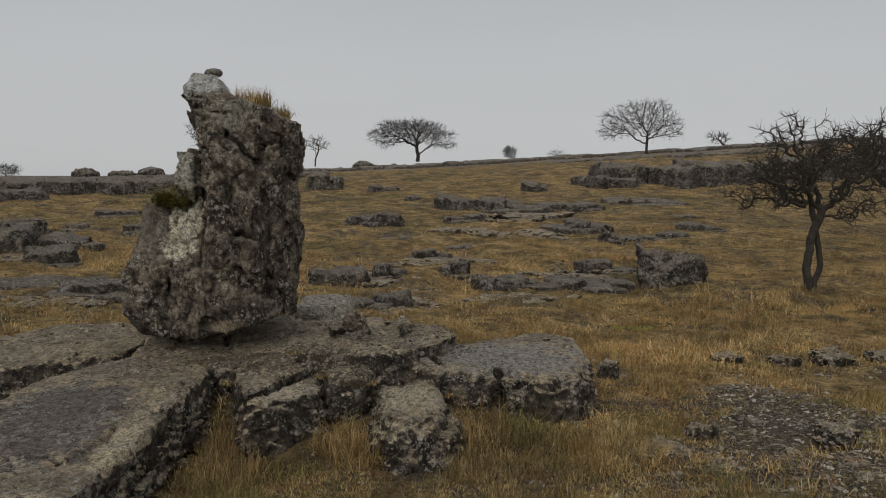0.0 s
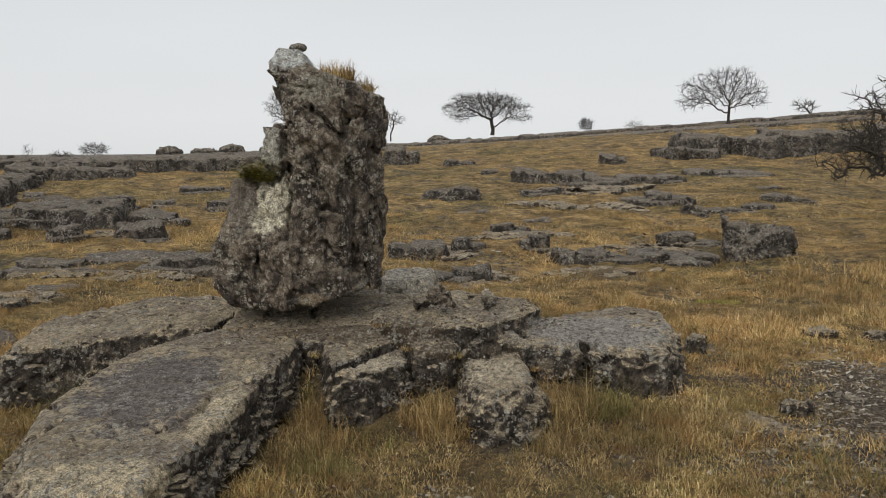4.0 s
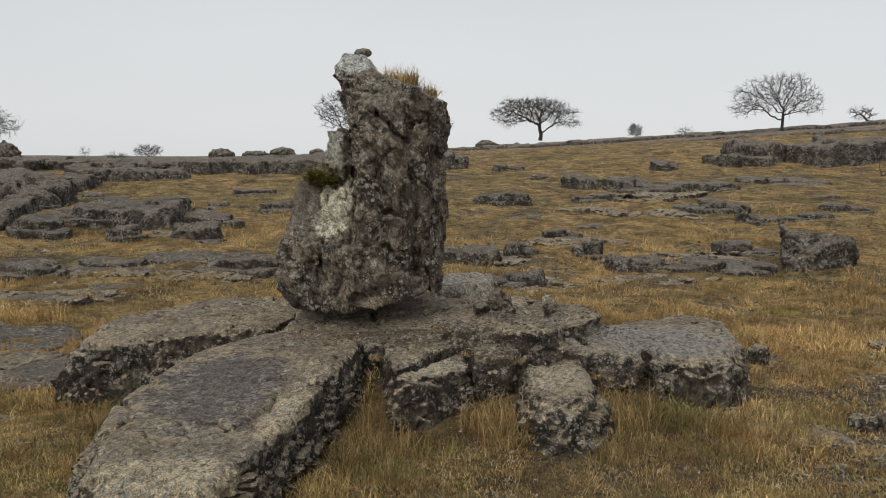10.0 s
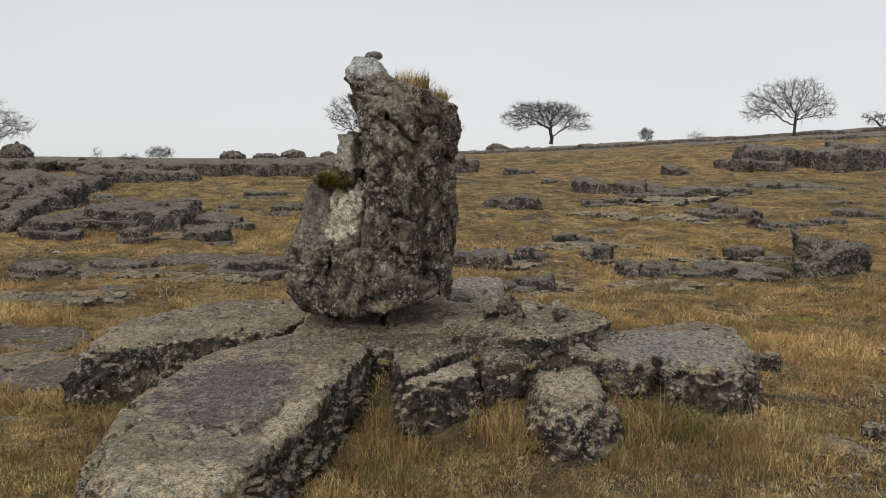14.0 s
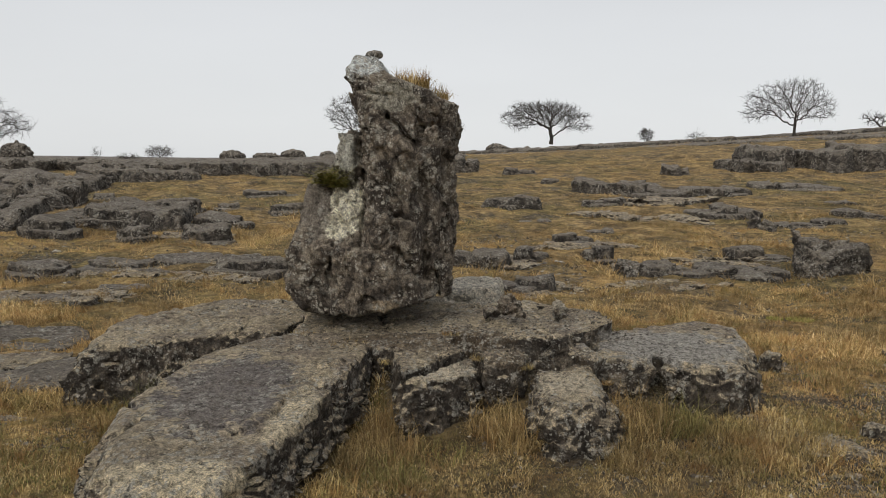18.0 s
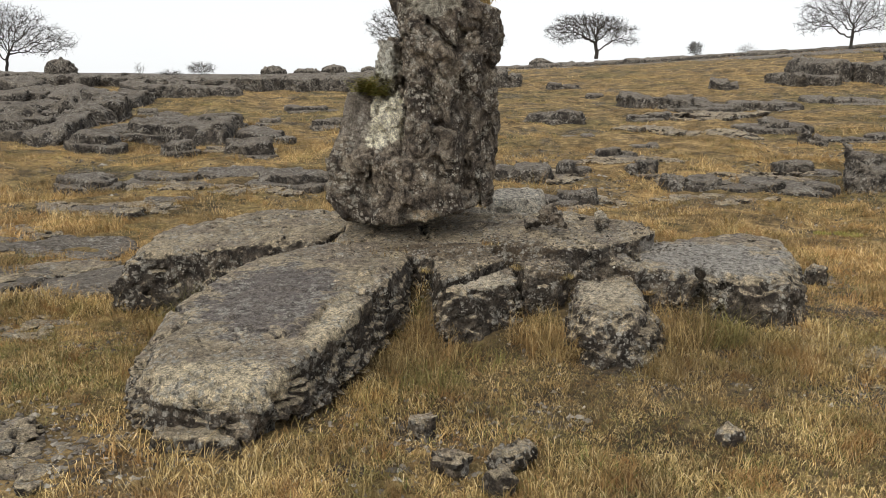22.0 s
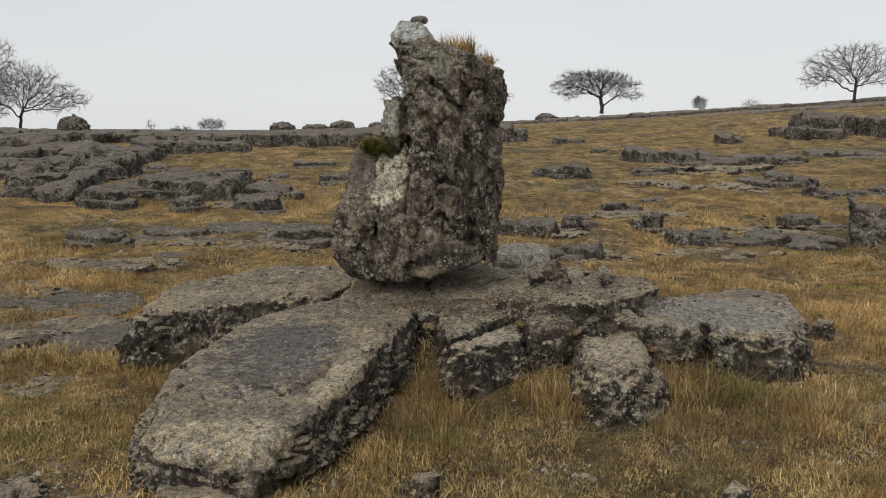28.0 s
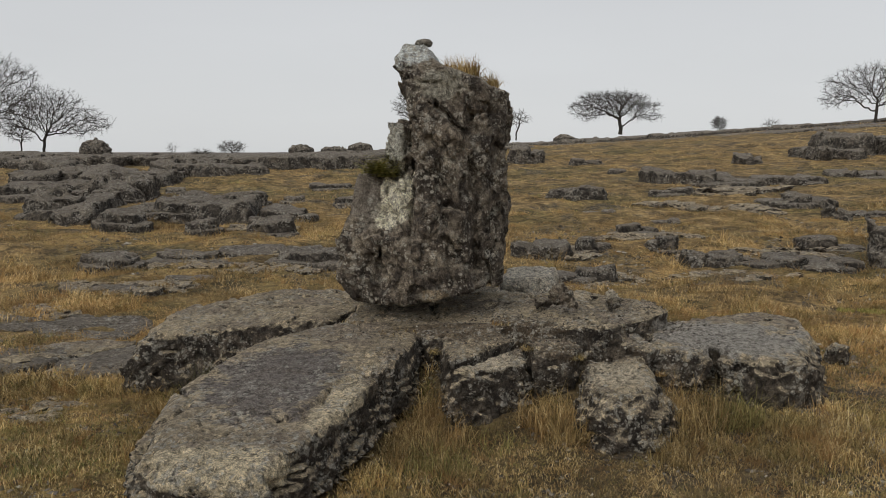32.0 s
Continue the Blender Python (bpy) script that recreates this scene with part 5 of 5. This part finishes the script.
def blades(x, y, z, length, width, lean, rng, bend=0.6, az=None):
    """Bent blades: five corners and three triangles each."""
    n = len(x)
    az = rng.uniform(0, 2 * math.pi, n) if az is None else az
    ca, sa = np.cos(az), np.sin(az)
    face = az + math.pi / 2 + rng.normal(0, 0.5, n)
    wx, wy = np.cos(face) * width / 2, np.sin(face) * width / 2
    out1, up1 = length * 0.5 * np.sin(lean * 0.6), length * 0.5 * np.cos(lean * 0.6)
    over = lean * (1 + bend * rng.uniform(0.2, 2.2, n))
    out2, up2 = length * 0.5 * np.sin(over), up1 + length * 0.5 * np.cos(over)
    az2 = az + rng.normal(0, 0.8, n)
    zero = np.zeros(n)

    def at(o, u, k):
        return np.stack((x + ca * o + wx * k, y + sa * o + wy * k, z + u), 1)
    tip = at(out1, np.maximum(up2, 0.004), 0) + np.stack((np.cos(az2) * out2, np.sin(az2) * out2, zero), 1)
    v = np.stack((at(zero, zero, 1), at(zero, zero, -1), at(out1, up1, 0.8), at(out1, up1, -0.8), tip), 1).reshape(-1, 3)
    f = (np.arange(n)[:, None, None] * 5 + np.array(((0, 1, 2), (1, 3, 2), (2, 3, 4)))[None]).reshape(-1, 3)
    return v, f


def meadow(n, y0, y1, length, width, seed, mat=None, name="grass", label="", want=None, clump=9, spread=0.05):
    rng = np.random.default_rng(seed)
    x, y = wedge(n // clump, y0, y1, rng)
    p = np.stack((x, y, np.zeros_like(x)), 1)
    tall = np.clip(0.45 + 1.0 * fbm(p, 0.45, 3, 88), 0.10, 1.6)
    keep = (bareness(x, y) < rng.uniform(0.16, 0.9, len(x))) & ~covered(x, y, 1.0)
    if want is not None:
        keep &= want(x, y, p) > rng.random(len(x))
    way = rng.uniform(0, 2 * math.pi, len(x))
    slant = rng.uniform(0.8, 1.65, len(x))
    x, y, tall, way, slant = (np.repeat(q[keep], clump) for q in (x, y, tall, way, slant))
    m = len(x)
    x, y = x + rng.normal(0, spread, m), y + rng.normal(0, spread, m)
    ok = ~covered(x, y, 0.8)
    x, y, tall, way, slant = (q[ok] for q in (x, y, tall, way, slant))
    m = len(x)
    ln = length * (0.40 + 0.85 * tall) * rng.uniform(0.5, 1.25, m)
    lean = np.clip(slant + rng.normal(0, 0.35, m), 0.1, 1.55)
    wide = width * rng.uniform(0.6, 1.3, m)
    z = ground_at(x, y) - 0.01
    v, f = blades(x, y, z, ln, wide, lean, rng, 1.1, way + rng.normal(0, 1.0, m)) if y1 < 10 else spikes(x, y, z, ln, wide, lean, rng)
    return tagged(new(name, make_mesh(name, v, f, mat or STRAW_MAT, False)), label, "grass", kind="stuff")


def greener(x, y, p):
    return np.clip(0.30 + 0.9 * fbm(p, 1.3, 2, 66) + 1.3 * np.exp(-(((x + 2.2) / 0.9) ** 2 + ((y - 4.3) / 0.9) ** 2)), 0, 1)


meadow(270000, 2.2, 5.4, 0.115, 0.0030, 1, label="short straw-coloured moorland grass", spread=0.03)
meadow(120000, 2.2, 5.4, 0.100, 0.0028, 2, mat=GREEN_MAT, label="short olive-green moorland grass", want=greener, spread=0.03)
meadow(120000, 5.4, 8.0, 0.085, 0.0036, 8, mat=GOLD_MAT, label="straw-coloured moorland grass round the rocks", spread=0.035)
meadow(40000, 5.4, 8.0, 0.070, 0.0036, 9, mat=GREEN_MAT, label="olive-green moorland grass round the rocks", want=greener, spread=0.035)
meadow(14000, 2.2, 6.0, 0.14, 0.0030, 7, label="longer straw grass in loose tussocks", spread=0.05, clump=30)
meadow(75000, 6.4, 9.9, 0.15, 0.0046, 12, mat=GOLD_MAT, label="long golden grass lying in tussocks below the outcrops", spread=0.06, clump=26)
meadow(420000, 8.0, 15, 0.062, 0.0062, 3, mat=GOLD_MAT, label="golden moorland grass on the slope", spread=0.05)
def drifts(x, y, p):
    return np.clip(0.15 + 1.5 * fbm(p, 1.6, 2, 52), 0, 1)


meadow(120000, 9.5, 17, 0.17, 0.0085, 13, mat=GOLD_MAT, label="long golden grass in soft tussocks between the outcrops", want=drifts, spread=0.09, clump=30)
meadow(80000, 8.0, 18, 0.065, 0.0075, 4, mat=GREEN_MAT, label="olive moorland grass on the slope", want=greener, spread=0.06)
meadow(340000, 15, 31, 0.060, 0.012, 5, mat=GOLD_MAT, label="golden moorland grass further up the slope", spread=0.10)
meadow(50000, 15, 31, 0.065, 0.014, 10, mat=GREEN_MAT, label="olive moorland grass further up the slope", want=greener, spread=0.10)
meadow(70000, 31, 46, 0.07, 0.026, 6, mat=GOLD_MAT, label="straw grass on the far ridge", spread=0.2)


def tuft(x, y, z, n, radius, length, width, mat, label, seed, lean=0.45, name="grass_tuft"):
    rng = np.random.default_rng(seed)
    r, a = radius * np.sqrt(rng.random(n)), rng.uniform(0, 6.28, n)
    bx, by = r * np.cos(a), r * np.sin(a)
    v, f = blades(bx, by, np.zeros(n), length * rng.uniform(0.4, 1.15, n), width * rng.uniform(0.6, 1.2, n), np.abs(rng.normal(lean, 0.45, n)), rng, 0.9)
    ob = new(name, make_mesh(name, v, f, mat, False))
    ob.location = (x, y, z)
    return tagged(ob, label, "grass", "grass tufts")


TUFT = "straw grass tuft growing in a pedestal joint"
for k, (x, y, n, r, ln) in enumerate(((-1.72, 5.10, 420, 0.13, 0.34), (-1.55, 5.22, 300, 0.09, 0.34), (-1.82, 4.90, 320, 0.16, 0.26), (-0.32, 4.45, 380, 0.12, 0.28), (-0.30, 4.10, 300, 0.14, 0.24), (0.28, 4.72, 420, 0.13, 0.27),
                                      (0.36, 4.55, 300, 0.12, 0.22), (1.05, 4.76, 560, 0.15, 0.34), (1.26, 4.78, 380, 0.12, 0.30), (1.55, 4.80, 300, 0.14, 0.22), (0.40, 4.60, 320, 0.10, 0.32), (-0.36, 4.66, 240, 0.07, 0.32), (-0.02, 4.48, 200, 0.14, 0.16), (-1.72, 4.2, 300, 0.2, 0.2))):
    tuft(x, y, float(ground_at(x, y)[0]) - 0.02, int(n * 1.25), r * 1.35, ln * 0.9, 0.0038, STRAW_MAT if k % 4 else GREEN_MAT, TUFT, 500 + k, 0.95)
tuft(-0.27, 5.62, 2.00, 800, 0.12, 0.14, 0.0035, STRAW_MAT, "dry straw grass tuft growing on the boulder top", 530, 0.5)
tuft(-0.13, 5.66, 1.93, 500, 0.10, 0.11, 0.0035, STRAW_MAT, "dry straw grass tuft growing on the boulder top", 531, 0.5)


for k, (x, y, r) in enumerate(((-0.62, 5.14, 0.12), (-0.36, 5.02, 0.06), (0.16, 5.04, 0.05), (0.92, 5.04, 0.04), (0.0, 5.30, 0.06), (-0.92, 5.40, 0.10), (0.55, 5.08, 0.06), (0.44, 4.98, 0.05))):
    tuft(x, y, float(pedestal_top(np.array([x]), np.array([y]))[0]) - 0.01, 130, r, 0.045, 0.0026, STRAW_MAT, "short brown grass rooted in a pedestal crack", 560 + k, 0.9)


for k, (x, y, r) in enumerate(((3.35, 8.25, 0.13), (3.15, 8.35, 0.08), (-2.96, 5.62, 0.09))):
    tuft(x, y, float(ground_at(x, y)[0]) + 0.01, 700, r, 0.035, 0.004, FERN_MAT, "bright green moss cushion in the turf", 580 + k, 0.8, "moss")


def fern(x, y, z, n, size, seed):
    """A small clump of leafy fronds."""
    rng = np.random.default_rng(seed)
    vs, fs, base = [], [], 0
    for k in range(n):
        a, lean = rng.uniform(0, 6.28), rng.uniform(0.3, 1.2)
        ln = size * rng.uniform(0.5, 1.1)
        t = np.linspace(0.1, 1, 9)
        out, up = ln * t * np.sin(lean * (0.4 + 0.6 * t)), ln * t * np.cos(lean * (0.4 + 0.6 * t))
        cx, cy = np.cos(a), np.sin(a)
        ox, oy = rng.normal(0, size * 0.22, 2)
        for i in range(9):
            for side in (-1, 1):
                q = np.array((ox + cx * out[i], oy + cy * out[i], up[i]))
                leaf = size * 0.16 * (1.15 - t[i])
                sidev = np.array((-cy * side, cx * side, 0.25)) * leaf
                fw = np.array((cx, cy, 0.2)) * leaf * 0.45
                vs += [q, q + sidev * 0.5 + fw, q + sidev, q + sidev * 0.5 - fw]
                fs.append((base, base + 1, base + 2, base + 3))
                base += 4
    ob = new("fern", make_mesh("fern", vs, fs, FERN_MAT, False))
    ob.location = (x, y, z)
    return tagged(ob, "green fern clump growing in the boulder's notch", "fern")


fern(-0.79, 5.46, 1.38, 80, 0.17, 540)
fern(-0.72, 5.48, 1.36, 60, 0.15, 541)
